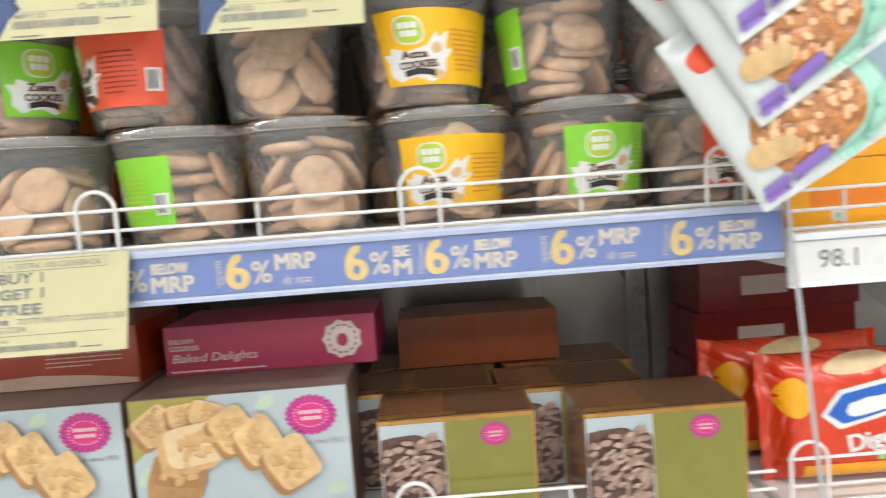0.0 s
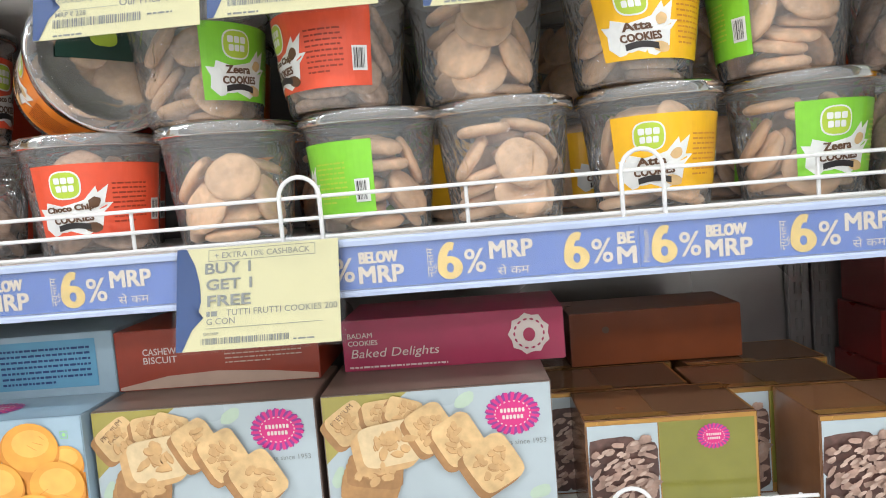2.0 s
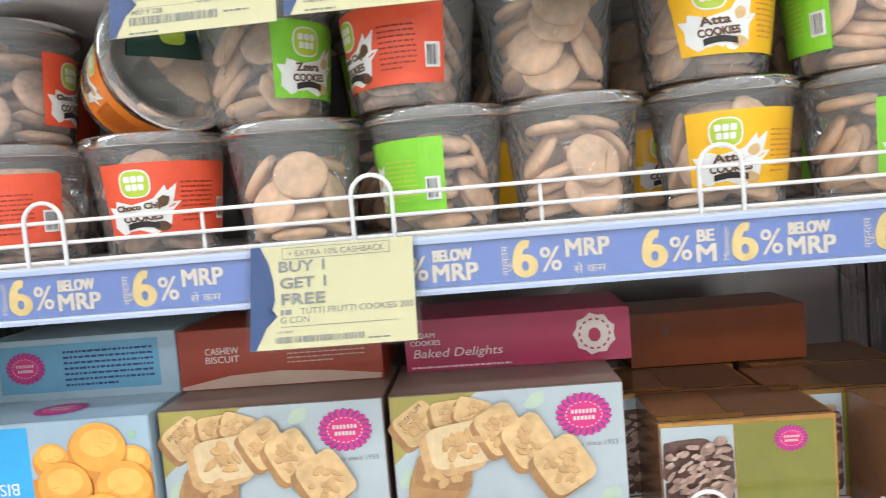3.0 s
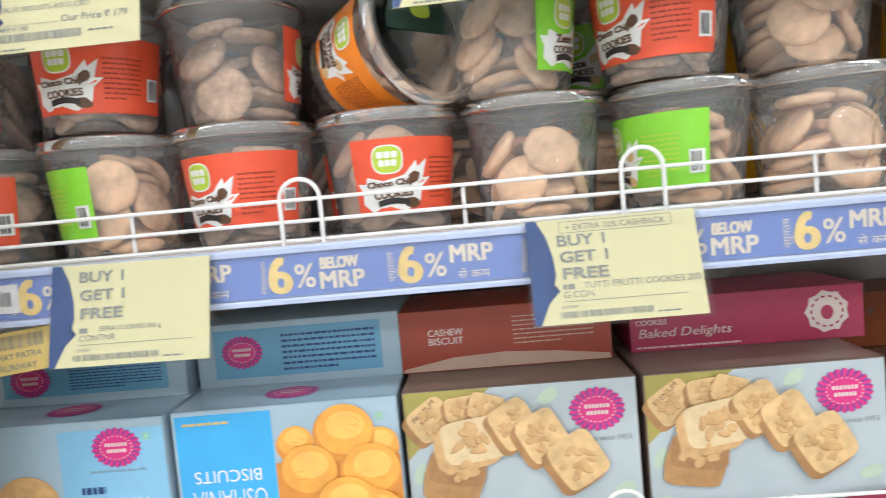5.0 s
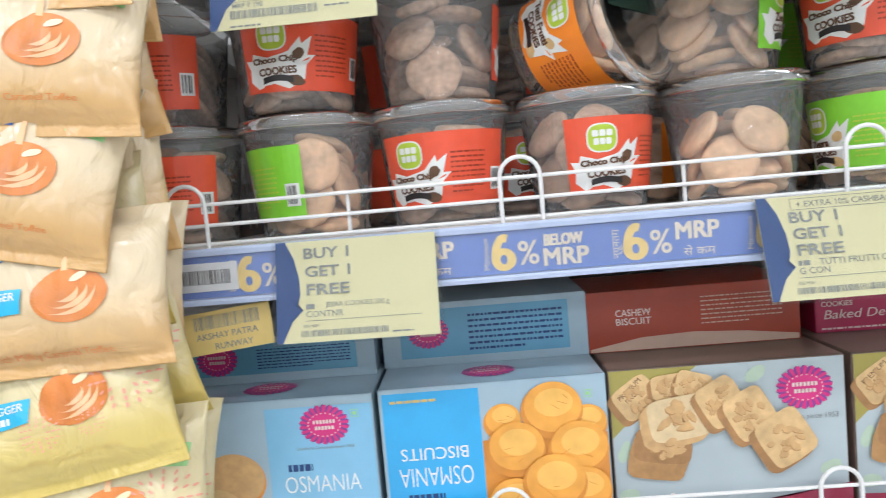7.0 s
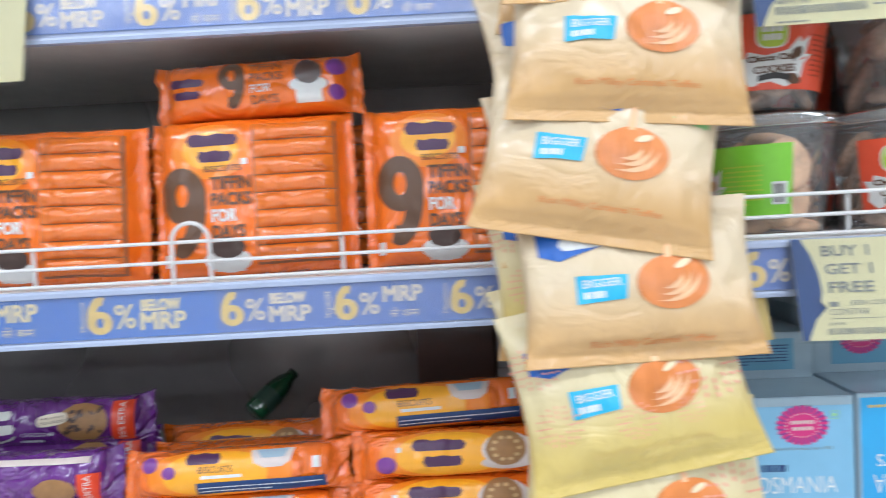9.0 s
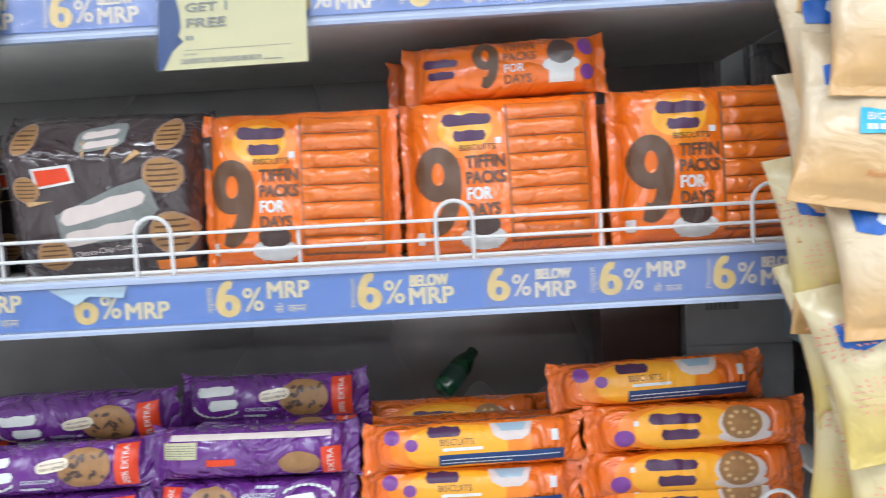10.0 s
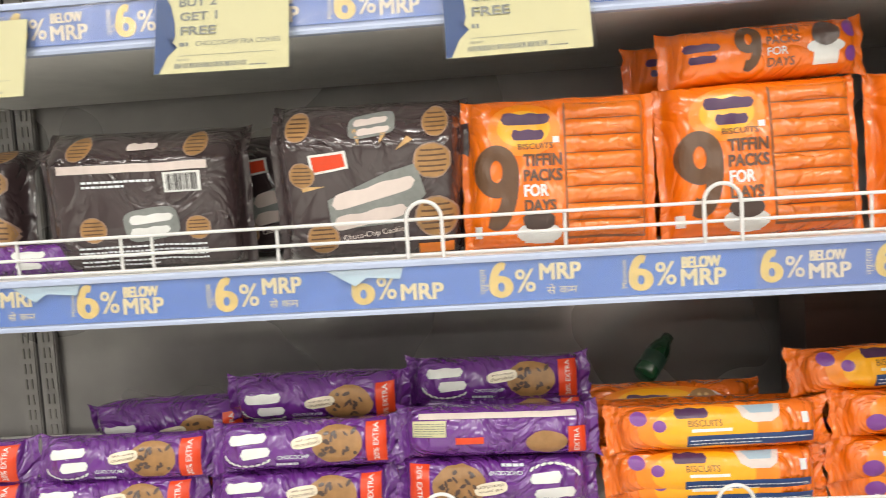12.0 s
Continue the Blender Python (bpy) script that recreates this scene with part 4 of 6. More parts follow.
# tubs behind, seen in the gaps
for k, (bx, col, ck) in enumerate(((-0.72, "tub_red", "cookie_dark"), (-0.585, "tub_red", "cookie_dark"), (-0.45, "tub_orange", "cookie_pale"), (-0.315, "tub_green", "cookie"), (-0.18, "tub_yellow", "cookie_pale"), (-0.045, "tub_yellow", "cookie_pale"), (0.09, "tub_green", "cookie"), (0.21, "tub_red", "cookie_dark"))):
    for zz in (ROW, UP):
        cookie_tub(pose(bx, 0.872, zz), col, -60 + 35 * ((k + (zz > ROW)) % 4), "Choco Chip" if col == "tub_red" else "Atta", ck, 60 + 2 * k + (zz > ROW), back=k % 2 == 0)


# ---- cartons ----
def seal(parent, on, cx, cy, r, lift=0.0008):
    s = lay("seal_print", burst(cx, cy, r, r * 0.8), "violet_seal", parent, on, lift, "violet and pink scalloped seal")
    rays = []
    for k in range(22):
        a = 2 * math.pi * k / 22
        p = [(cx + q * r * math.cos(a + e), cy + 0.8 * q * r * math.sin(a + e)) for q, e in ((0.45, 0.10), (0.94, 0.0), (0.97, 0.07), (0.94, 0.15), (0.45, 0.26))]
        rays.append((p, [(0, 1, 2, 3, 4)]))
    lay("seal_ray", merge(*rays), "pink_seal", s, on, lift + 0.0002)
    lay("seal_ring", fan([(cx + r * 0.68 * math.cos(a), cy + r * 0.50 * math.sin(a)) for a in (2 * math.pi * k / 28 for k in range(28))], 1), "pink_seal", s, on, lift + 0.0004)
    lay("seal_bar", merge(dashes(cx, cy + 0.12 * r, 0.86 * r, 0.15 * r, (1,) * 7), dashes(cx, cy - 0.12 * r, 0.74 * r, 0.15 * r, (1,) * 6), *[disc(cx + 0.62 * r * math.cos(a), cy + 0.45 * r * math.sin(a), 0.042 * r, 0.022 * r, 6, a + 1.57) for a in (2 * math.pi * k / 22 for k in range(22))]), "rosette", s, on, lift + 0.0007)


def carton(name, label, w, h, d, m, body, group):
    t = thing(name, label, "biscuit box", m, group)
    part("body", block(-w / 2, -d / 2, 0, w / 2, d / 2, h, 0.0008), body, t)
    return t


def almond_biscuit(parent, on, cx, cy, r, rot, seed, lift, squash=0.9, top="print_tan", side="print_side", drop=0.34):
    """A printed biscuit seen at a slant: its thick side below, its cracked and flaked top above."""
    rnd = random.Random(seed)
    for q in (1.0, 0.66, 0.33):
        lay("biscuit_side", disc(cx - 0.24 * r * q, cy - drop * r * q, r, r * squash, 20, rot, 0.03, seed, 5.0), side, parent, on, lift)
        lift += 0.00006
    lay("biscuit_top", disc(cx, cy, r, r * squash, 24, rot, 0.03, seed + 1, 5.0), top, parent, on, lift + 0.00005)
    edge, fl = [], []
    for k in range(30):
        a, q = rnd.uniform(0, 6.28), 0.64 * math.sqrt(rnd.random())
        fx, fy, u, v, w = cx + r * q * math.cos(a), cy + r * squash * q * math.sin(a), r * rnd.uniform(0.14, 0.30), r * rnd.uniform(0.08, 0.16), rnd.uniform(0, 3.14)
        s = rnd.randint(0, 9999)
        edge.append(disc(fx - 0.025 * r, fy - 0.035 * r, u, v, 9, w, 0.35, s))
        fl.append(disc(fx, fy, u, v, 9, w, 0.35, s))
    scatter("toast_mark", edge[:16], "print_toast", parent, on, lift + 0.00010)
    scatter("almond_flake", fl[:16], "print_flake", parent, on, lift + 0.00018)


def almond_box(m, seed):
    w, h, d = 0.2055, 0.142, 0.115
    t = carton("almond_biscuit_box", "pale printed carton of almond biscuits with a pink seal", w, h, d, m, "carton_side", "almond biscuit boxes")
    on = facing(-d / 2)
    X, Y = -w / 2, h
    f = lay("front_print", rect(-w / 2 + 0.001, 0.001, w / 2 - 0.001, h - 0.001), "print_sky", t, on, 0.0004, "pale blue picture of almond biscuits")
    lay("corner_print", fan([(X + 0.001, Y - 0.001), (X + 0.078, Y - 0.001), (X + 0.03, Y - 0.035), (X + 0.001, Y - 0.062)], 1), "print_olive", f, on, 0.0006, "olive gold corner")
    tan, pale = ("print_tan", "print_side"), ("print_cream", "print_flake")
    for k, (a, b, r, ro, sq, (top, side)) in enumerate(((0.024, 0.026, 0.0190, 0.6, 0.85, tan), (0.052, 0.018, 0.0150, 0.1, 0.75, tan), (0.074, 0.018, 0.0160, -0.3, 0.75, tan), (0.044, 0.071, 0.0255, -0.15, 0.60, ("print_side", "print_toast")), (0.060, 0.046, 0.0280, 0.14, 0.70, pale), (0.097, 0.034, 0.0185, 0.50, 1.12, tan), (0.121, 0.046, 0.0195, 0.50, 1.12, tan), (0.150, 0.069, 0.0220, 0.54, 1.05, tan))):
        almond_biscuit(f, on, X + a, Y - b, r, ro, seed * 61 + 7 + k * 3, 0.0008 + 0.00071 * k, sq, top, side, 0.58 if sq < 0.7 else 0.24)
    lay_each("cashew_print", [disc(X + a, Y - b, 0.010, 0.006, 12, q, 0.2, k) for k, (a, b, q) in enumerate(((0.128, 0.012, 0.6), (0.190, 0.100, 0.3), (0.011, 0.075, 1.2), (0.012, 0.115, 0.1)))], "print_leaf", f, on, 0.0007)
    lay("band_print", fan([(-w / 2 + 0.001, 0.001), (w / 2 - 0.001, 0.001), (w / 2 - 0.001, 0.030), (0.05, 0.021), (0.0, 0.017), (-0.06, 0.016), (-w / 2 + 0.001, 0.019)], 1), "maroon", f, on, 0.0074, "maroon band")
    lay("line_print", merge(word("PREMIUM", X + 0.018, Y - 0.018, 0.0045, None, 0.75), word("PACK", X + 0.021, Y - 0.024, 0.0045, None, 0.75)), "ink_brown", f, on, 0.0012)
    lay("motto_print", word("Goodness since 1953", X + 0.170, Y - 0.053, 0.0046), "ink_grey", f, on, 0.0012)
    seal(f, on, X + 0.170, Y - 0.027, 0.025, 0.0010)
    lay("top_print", rect(-w / 2 + 0.001, -d / 2 + 0.001, w / 2 - 0.001, d / 2 - 0.001), "carton_side", t, top_of(h), 0.0004)
    return t


BASE_A = 1.1124
almond_box(pose(-0.432, 0.745, BASE_A), 1)
almond_box(pose(-0.2215, 0.745, BASE_A, 0, 0, 0.6), 2)


def osmania_box(m, flipped, seed):
    w, h, d = 0.2010, 0.143, 0.115
    t = carton("tea_biscuit_box", "blue carton of round tea biscuits" + (", shelved upside down" if flipped else ""), w, h, d, m, "box_pale", "tea biscuit boxes")
    on = facing(-d / 2)
    f = lay("front_print", rect(-w / 2 + 0.001, 0.001, w / 2 - 0.001, h - 0.001), "box_pale", t, on, 0.0004)
    X, Y = -w / 2, h
    if flipped:
        lay("blue_panel", rect(X + 0.003, 0.001, X + 0.089, h - 0.004), "box_blue", f, on, 0.0006, "bright blue panel")
        lay("shade_print", rect(X + 0.0895, 0.001, w / 2 - 0.0012, h - 0.052), "round_shade", f, on, 0.0006)
        for k, (a, b, r) in enumerate(((0.108, 0.035, 0.017), (0.190, 0.042, 0.018), (0.152, 0.027, 0.0275), (0.118, 0.060, 0.0265), (0.178, 0.063, 0.027), (0.112, 0.108, 0.024), (0.188, 0.102, 0.024), (0.150, 0.092, 0.0285))):
            a = max(a, 0.0895 + r)
            lay("round_print_shade", disc(X + min(a, 0.2 - r), Y - b - 0.0025, r, r * 0.93, 28), "round_shade", f, on, 0.0008 + 0.0005 * k)
            lay("round_print", disc(X + min(a, 0.2 - r) + 0.001, Y - b + 0.0012, r * 0.92, r * 0.82, 28), "round_biscuit", f, on, 0.0010 + 0.0005 * k, "golden round biscuit print")
            lay("round_light", disc(X + min(a, 0.2 - r) + 0.002, Y - b + 0.005, r * 0.62, r * 0.46, 24), "round_light", f, on, 0.0011 + 0.0005 * k)
            cr = random.Random(k)
            scatter("crack_print", [disc(X + min(a, 0.2 - r) + cr.uniform(-0.5, 0.5) * r, Y - b + cr.uniform(-0.5, 0.4) * r, r * cr.uniform(0.12, 0.24), 0.00028, 8, cr.uniform(-0.9, 0.9), 0.3, j) for j in range(3)], "round_shade", f, on, 0.00125 + 0.0005 * k)
        lay("title_print", merge(turn180(word("OSMANIA", X + 0.046, 0.062, 0.017, 0.066), X + 0.046, 0.062), turn180(word("BISCUITS", X + 0.046, 0.083, 0.011, 0.060), X + 0.046, 0.083)), "white_ink", f, on, 0.0009, "white upside-down lettering")
        lay("name_bar", bars(X + 0.020, 0.040, X + 0.074, 0.047, 1, 3, 0.9), "tag_blue", f, on, 0.0009)
        lay("motto_line", bars(X + 0.010, h - 0.013, X + 0.078, h - 0.010, 1, 5, 0.8), "kraft", f, on, 0.0009)
    else:
        lay("blue_panel", rect(X + 0.104, 0.001, w / 2 - 0.001, h - 0.008), "box_lightblue", f, on, 0.0006, "light blue panel")
        lay("round_print_shade", disc(X + 0.070, Y - 0.072, 0.030, 0.026, 28), "round_shade", f, on, 0.0008)
        lay("round_print", disc(X + 0.070, Y - 0.070, 0.029, 0.024, 28), "print_flake", f, on, 0.0010, "pale round biscuit print")
        lay("round_print", disc(X + 0.050, Y - 0.103, 0.030, 0.026, 28), "print_tan", f, on, 0.0014, "pale round biscuit print")
        lay("title_print", merge(word("OSMANIA", X + 0.151, Y - 0.078, 0.015, 0.068), word("BISCUITS", X + 0.151, Y - 0.099, 0.011, 0.060)), "white_ink", f, on, 0.0009)
        lay("name_bar", bars(X + 0.121, Y - 0.066, X + 0.158, Y - 0.059, 1, 3, 0.9), "tag_blue", f, on, 0.0009)
        lay("motto_print", word("Quality & Goodness since 1953", X + 0.156, Y - 0.046, 0.0035, 0.052), "ink_grey", f, on, 0.0009)
        seal(f, on, X + 0.157, Y - 0.025, 0.023)
    lay("veg_mark", merge(rect(w / 2 - 0.020, Y - 0.020, w / 2 - 0.013, Y - 0.0195), rect(w / 2 - 0.020, Y - 0.0135, w / 2 - 0.013, Y - 0.013), rect(w / 2 - 0.020, Y - 0.020, w / 2 - 0.0195, Y - 0.013), rect(w / 2 - 0.0135, Y - 0.020, w / 2 - 0.013, Y - 0.013), disc(w / 2 - 0.0165, Y - 0.0165, 0.0018, n=10)), "print_green", f, on, 0.0009)
    top = lay("top_print", rect(-w / 2 + 0.001, -d / 2 + 0.001, w / 2 - 0.001, d / 2 - 0.001), "box_pale", t, top_of(h), 0.0004)
    seal(top, top_of(h), X + 0.10, -0.02, 0.026)
    return t


osmania_box(pose(-0.640, 0.7335, BASE_A, 0, 0, 1.2), True, 1)
osmania_box(pose(-0.8435 - 0.001, 0.7265, BASE_A), False, 2)


def flat_box(name, label, w, h, d, m, body, group):
    return carton(name, label, w, h, d, m, body, group), facing(-d / 2)


for fx, fz, fh, fy in ((-0.641, 1.2552, 0.063, 0.815), (-0.849, 1.2554, 0.045, 0.800)):
    t, on = flat_box("tea_biscuit_box", "pale blue carton lying on its side with a pink seal", 0.202, fh, 0.13, pose(fx, fy, fz), "box_pale", "tea biscuit boxes")
    p = lay("side_panel", rect(-0.083, 0.009, 0.083, fh - 0.006), "box_slate", t, on, 0.0005, "blue printed side panel")
    seal(p, on, -0.055, fh / 2 + 0.003, 0.021)
    lay("small_print", bars(-0.015, 0.014, 0.077, fh - 0.010, 7, 4, 0.4), "tag_blue", p, on, 0.0008)
t, on = flat_box("cashew_biscuit_box", "dark red carton of cashew biscuits lying on its side", 0.204, 0.060, 0.12, pose(-0.438, 0.812, 1.2550), "cashew_red", "small cartons")
p = lay("curve_print", fan([(-0.1, 0.001), (0.1, 0.001), (0.1, 0.006), (0.05, 0.012), (0.0, 0.015), (-0.05, 0.013), (-0.1, 0.004)], 1), "cashew_pale", t, on, 0.0005, "pale curved band")
lay("title_print", merge(word("CASHEW", -0.057, 0.038, 0.0068, 0.034), word("BISCUIT", -0.057, 0.0295, 0.0068, 0.034)), "rosette", t, on, 0.0006)
lay("small_print", bars(0.008, 0.022, 0.085, 0.052, 7, 7, 0.3), "cashew_pale", t, on, 0.0006)
t, on = flat_box("badam_cookie_box", "magenta carton of badam cookies lying on its side", 0.221, 0.0515, 0.11, pose(-0.2035, 0.820, 1.2550, 0, 0, -1), "maroon_box", "small cartons")
lay("title_print", merge(word_left("BADAM", -0.105, 0.036, 0.0052), word_left("COOKIES", -0.105, 0.0285, 0.0052)), "rosette", t, on, 0.0005)
lay("script_print", word("Baked Delights", -0.058, 0.0165, 0.0115, 0.088, 0, 0.25), "rosette", t, on, 0.0005)
r = lay("rosette_print", burst(0.076, 0.027, 0.021, 0.021, 9), "rosette", t, on, 0.0005, "pale scalloped rosette")
lay("rosette_ring", merge(*[disc(0.076 + 0.0145 * math.cos(a), 0.027 + 0.0145 * math.sin(a), 0.0022, 0.001, 8, a + 1.57) for a in (2 * math.pi * k / 14 for k in range(14))], disc(0.076, 0.026, 0.006, 0.007, 14)), "maroon_box", r, on, 0.0008)
lay("small_print", bars(-0.105, 0.003, 0.06, 0.006, 1, 9, 0.6), "rosette", t, on, 0.0005)
t, on = flat_box("brown_cookie_box", "plain orange-brown carton standing at the back", 0.190, 0.060, 0.09, pose(0.019, 0.905, 1.2192), "carton_brown", "small cartons")
lay("mark_print", disc(-0.055, 0.040, 0.004, n=14), "ink_brown", t, on, 0.0005)


def gold_box(m, seed):
    w, h, d = 0.149, 0.1055, 0.088
    t = carton("brownie_biscuit_box", "gold and olive carton with a brownie picture and pink seal", w, h, d, m, "choc_card", "gold biscuit boxes")
    on = facing(-d / 2)
    f = lay("front_print", rect(-w / 2 + 0.002, 0.002, -w / 2 + 0.063, h - 0.005), "print_sky", t, on, 0.0004)
    lay("gold_frame", rect(-w / 2 + 0.0632, 0.001, w / 2 - 0.001, h - 0.001), "gold_card", t, on, 0.0003, "gold border")
    lay("gold_edge", rect(-w / 2 + 0.001, h - 0.0048, -w / 2 + 0.0632, h - 0.001), "gold_card", t, on, 0.0003)
    for x0, y0, x1, y1 in ((-w / 2 + 0.001, -d / 2 + 0.0008, 0.0, -d / 2 + 0.0120), (-w / 2 + 0.001, d / 2 - 0.0034, w / 2 - 0.001, d / 2 - 0.0008), (w / 2 - 0.0034, -d / 2 + 0.0036, w / 2 - 0.001, d / 2 - 0.0036)):
        lay("gold_fold", rect(x0, y0, x1, y1), "gold_card", t, top_of(h), 0.0006, "gold foil along the fold")
    rnd = random.Random(seed)
    bx0 = -w / 2 + 0.002
    for cx, cy, q, e in ((0.022, 0.070, 0.022, 0.020), (0.050, 0.066, 0.0105, 0.018), (0.014, 0.030, 0.0135, 0.026), (0.040, 0.030, 0.0200, 0.026)):
        lay("brownie_print", disc(bx0 + cx, cy, q, e, 18, 0.0, 0.10, seed, 4.5), "brownie", f, on, 0.0006)
    nuts = [disc(bx0 + rnd.uniform(0.005, 0.056), rnd.uniform(0.008, 0.088), rnd.uniform(0.0035, 0.0075), rnd.uniform(0.002, 0.0038), 8, rnd.gauss(0.5, 0.6), 0.35, k) for k in range(120)]
    scatter("nut_print", nuts[:70], "nut", f, on, 0.0009)
    scatter("nut_highlight", [disc(0.5 * (min(p[0] for p in g[0]) + max(p[0] for p in g[0])), 0.5 * (min(p[1] for p in g[0]) + max(p[1] for p in g[0])), 0.0038, 0.0016, 8, 0.5, 0.3, k) for k, g in enumerate(nuts[70:])], "nut_light", f, on, 0.0040)
    o = lay("olive_panel", rect(-w / 2 + 0.064, 0.010, w / 2 - 0.003, h - 0.005), "olive_card", t, on, 0.0004, "olive green panel")
    seal(o, on, 0.036, h - 0.020, 0.0145)
    lay("top_print", rect(-0.01, -d / 2 + 0.004, w / 2 - 0.002, d / 2 - 0.004), "ink_brown", t, top_of(h), 0.0004)
    return t


gb = gold_box(pose(-0.018, 0.724, BASE_A), 3)
for bx, by in ((0.171, 0.700), (0.105, 0.7905), (-0.048, 0.8145), (0.120, 0.8800), (-0.040, 0.9040)):
    copy_thing(gb, pose(bx, by, BASE_A))


# ---- soft packs ----
def pillow(w, h, d, seed, end=0.012, p=6.0, q=2.0, wrinkle=0.0012, ends="x", back=1.0, pinch=0.0, fold=None):
    """Thickness profile of a filled film pack, with crimped ends; gives its front surface and its mesh."""
    off = Vector((seed * 3.7, seed * 1.3, 0))

    def crumple(a, b):
        """The crimped ends flare and buckle."""
        if ends != "x":
            return 0.0, 0.0, 0.0
        k = min(1.0, 0.06 / h) * max(0.0, (abs(a) - (w / 2 - 1.6 * end)) / (1.6 * end))
        s = math.copysign(7.0, a)
        return 0.0045 * k * noise.noise(Vector((b * 95, s, 2)) + off), 0.0085 * k * noise.noise(Vector((b * 70, s, 9)) + off), b * (0.16 * k * k + min(1.0, 0.06 / h) * 0.05 * noise.noise(Vector((a * 26, 3, 0)) + off))

    def half(a, b):
        ea, eb = abs(2 * a / w), abs(2 * b / h)
        if ends == "x":
            inner = min(1.0, abs(a) / (w / 2 - end))
            t = max(0.0, 1 - inner ** p) ** 0.5 * max(0.0, 1 - eb ** q) ** 0.5
        else:
            inner = min(1.0, abs(b) / (h / 2 - end))
            t = max(0.0, 1 - inner ** p) ** 0.5 * max(0.0, 1 - ea ** q) ** 0.5
        return t * d / 2

    def front(a, b, k=0.0):
        t = half(a, b)
        n = noise.noise(Vector((a * 45, b * 45, 0)) + off) + 0.6 * noise.noise(Vector((a * 110, b * 40, 5)) + off)
        pleat = 0.0007 * math.sin(a * 900 + seed) if ends == "y" and abs(b) > h / 2 - end else 0.0
        cx, cy, cz = crumple(a, b)
        if fold is not None and b > fold:
            cy += 1.15 * (b - fold)
        return a * (1 - pinch * (1 - (2 * b / h) ** 2)) + cx, cy - t - wrinkle * n * min(1, t / 0.006) - pleat - k - 0.0004, b + cz

    def rear(a, b):
        cx, cy, cz = crumple(a, b)
        if fold is not None and b > fold:
            cy += 1.15 * (b - fold)
        return a * (1 - pinch * (1 - (2 * b / h) ** 2)) + cx, cy + half(a, b) * back + 0.0004, b + cz

    SOFT.add(front)
    nx, ny = max(14, int(w / 0.005)), max(10, int(h / 0.005))

    def grid(t, n):
        s = -1 + 2 * t / n
        return math.copysign(1 - (1 - abs(s)) ** 1.6, s)
    av = [w / 2 * grid(i, nx) for i in range(nx + 1)]
    bv = [h / 2 * grid(j, ny) for j in range(ny + 1)]
    v = [front(a, b) for b in bv for a in av] + [rear(a, b) for b in bv for a in av]
    k, f = (nx + 1) * (ny + 1), []
    for j in range(ny):
        for i in range(nx):
            c = j * (nx + 1) + i
            f += [(c, c + 1, c + nx + 2, c + nx + 1), (k + c, k + c + nx + 1, k + c + nx + 2, k + c + 1)]
    rim = list(range(nx + 1)) + [(j + 1) * (nx + 1) + nx for j in range(ny)] + [ny * (nx + 1) + nx - 1 - i for i in range(nx)] + [(ny - 1 - j) * (nx + 1) for j in range(ny - 1)]
    f += [(rim[i], k + rim[i], k + rim[(i + 1) % len(rim)], rim[(i + 1) % len(rim)]) for i in range(len(rim))]
    return front, (v, f)


def grid_rect(x0, y0, x1, y1, step=0.007):
    return rect(x0, y0, x1, y1, max(1, int((x1 - x0) / step)), max(1, int((y1 - y0) / step)))


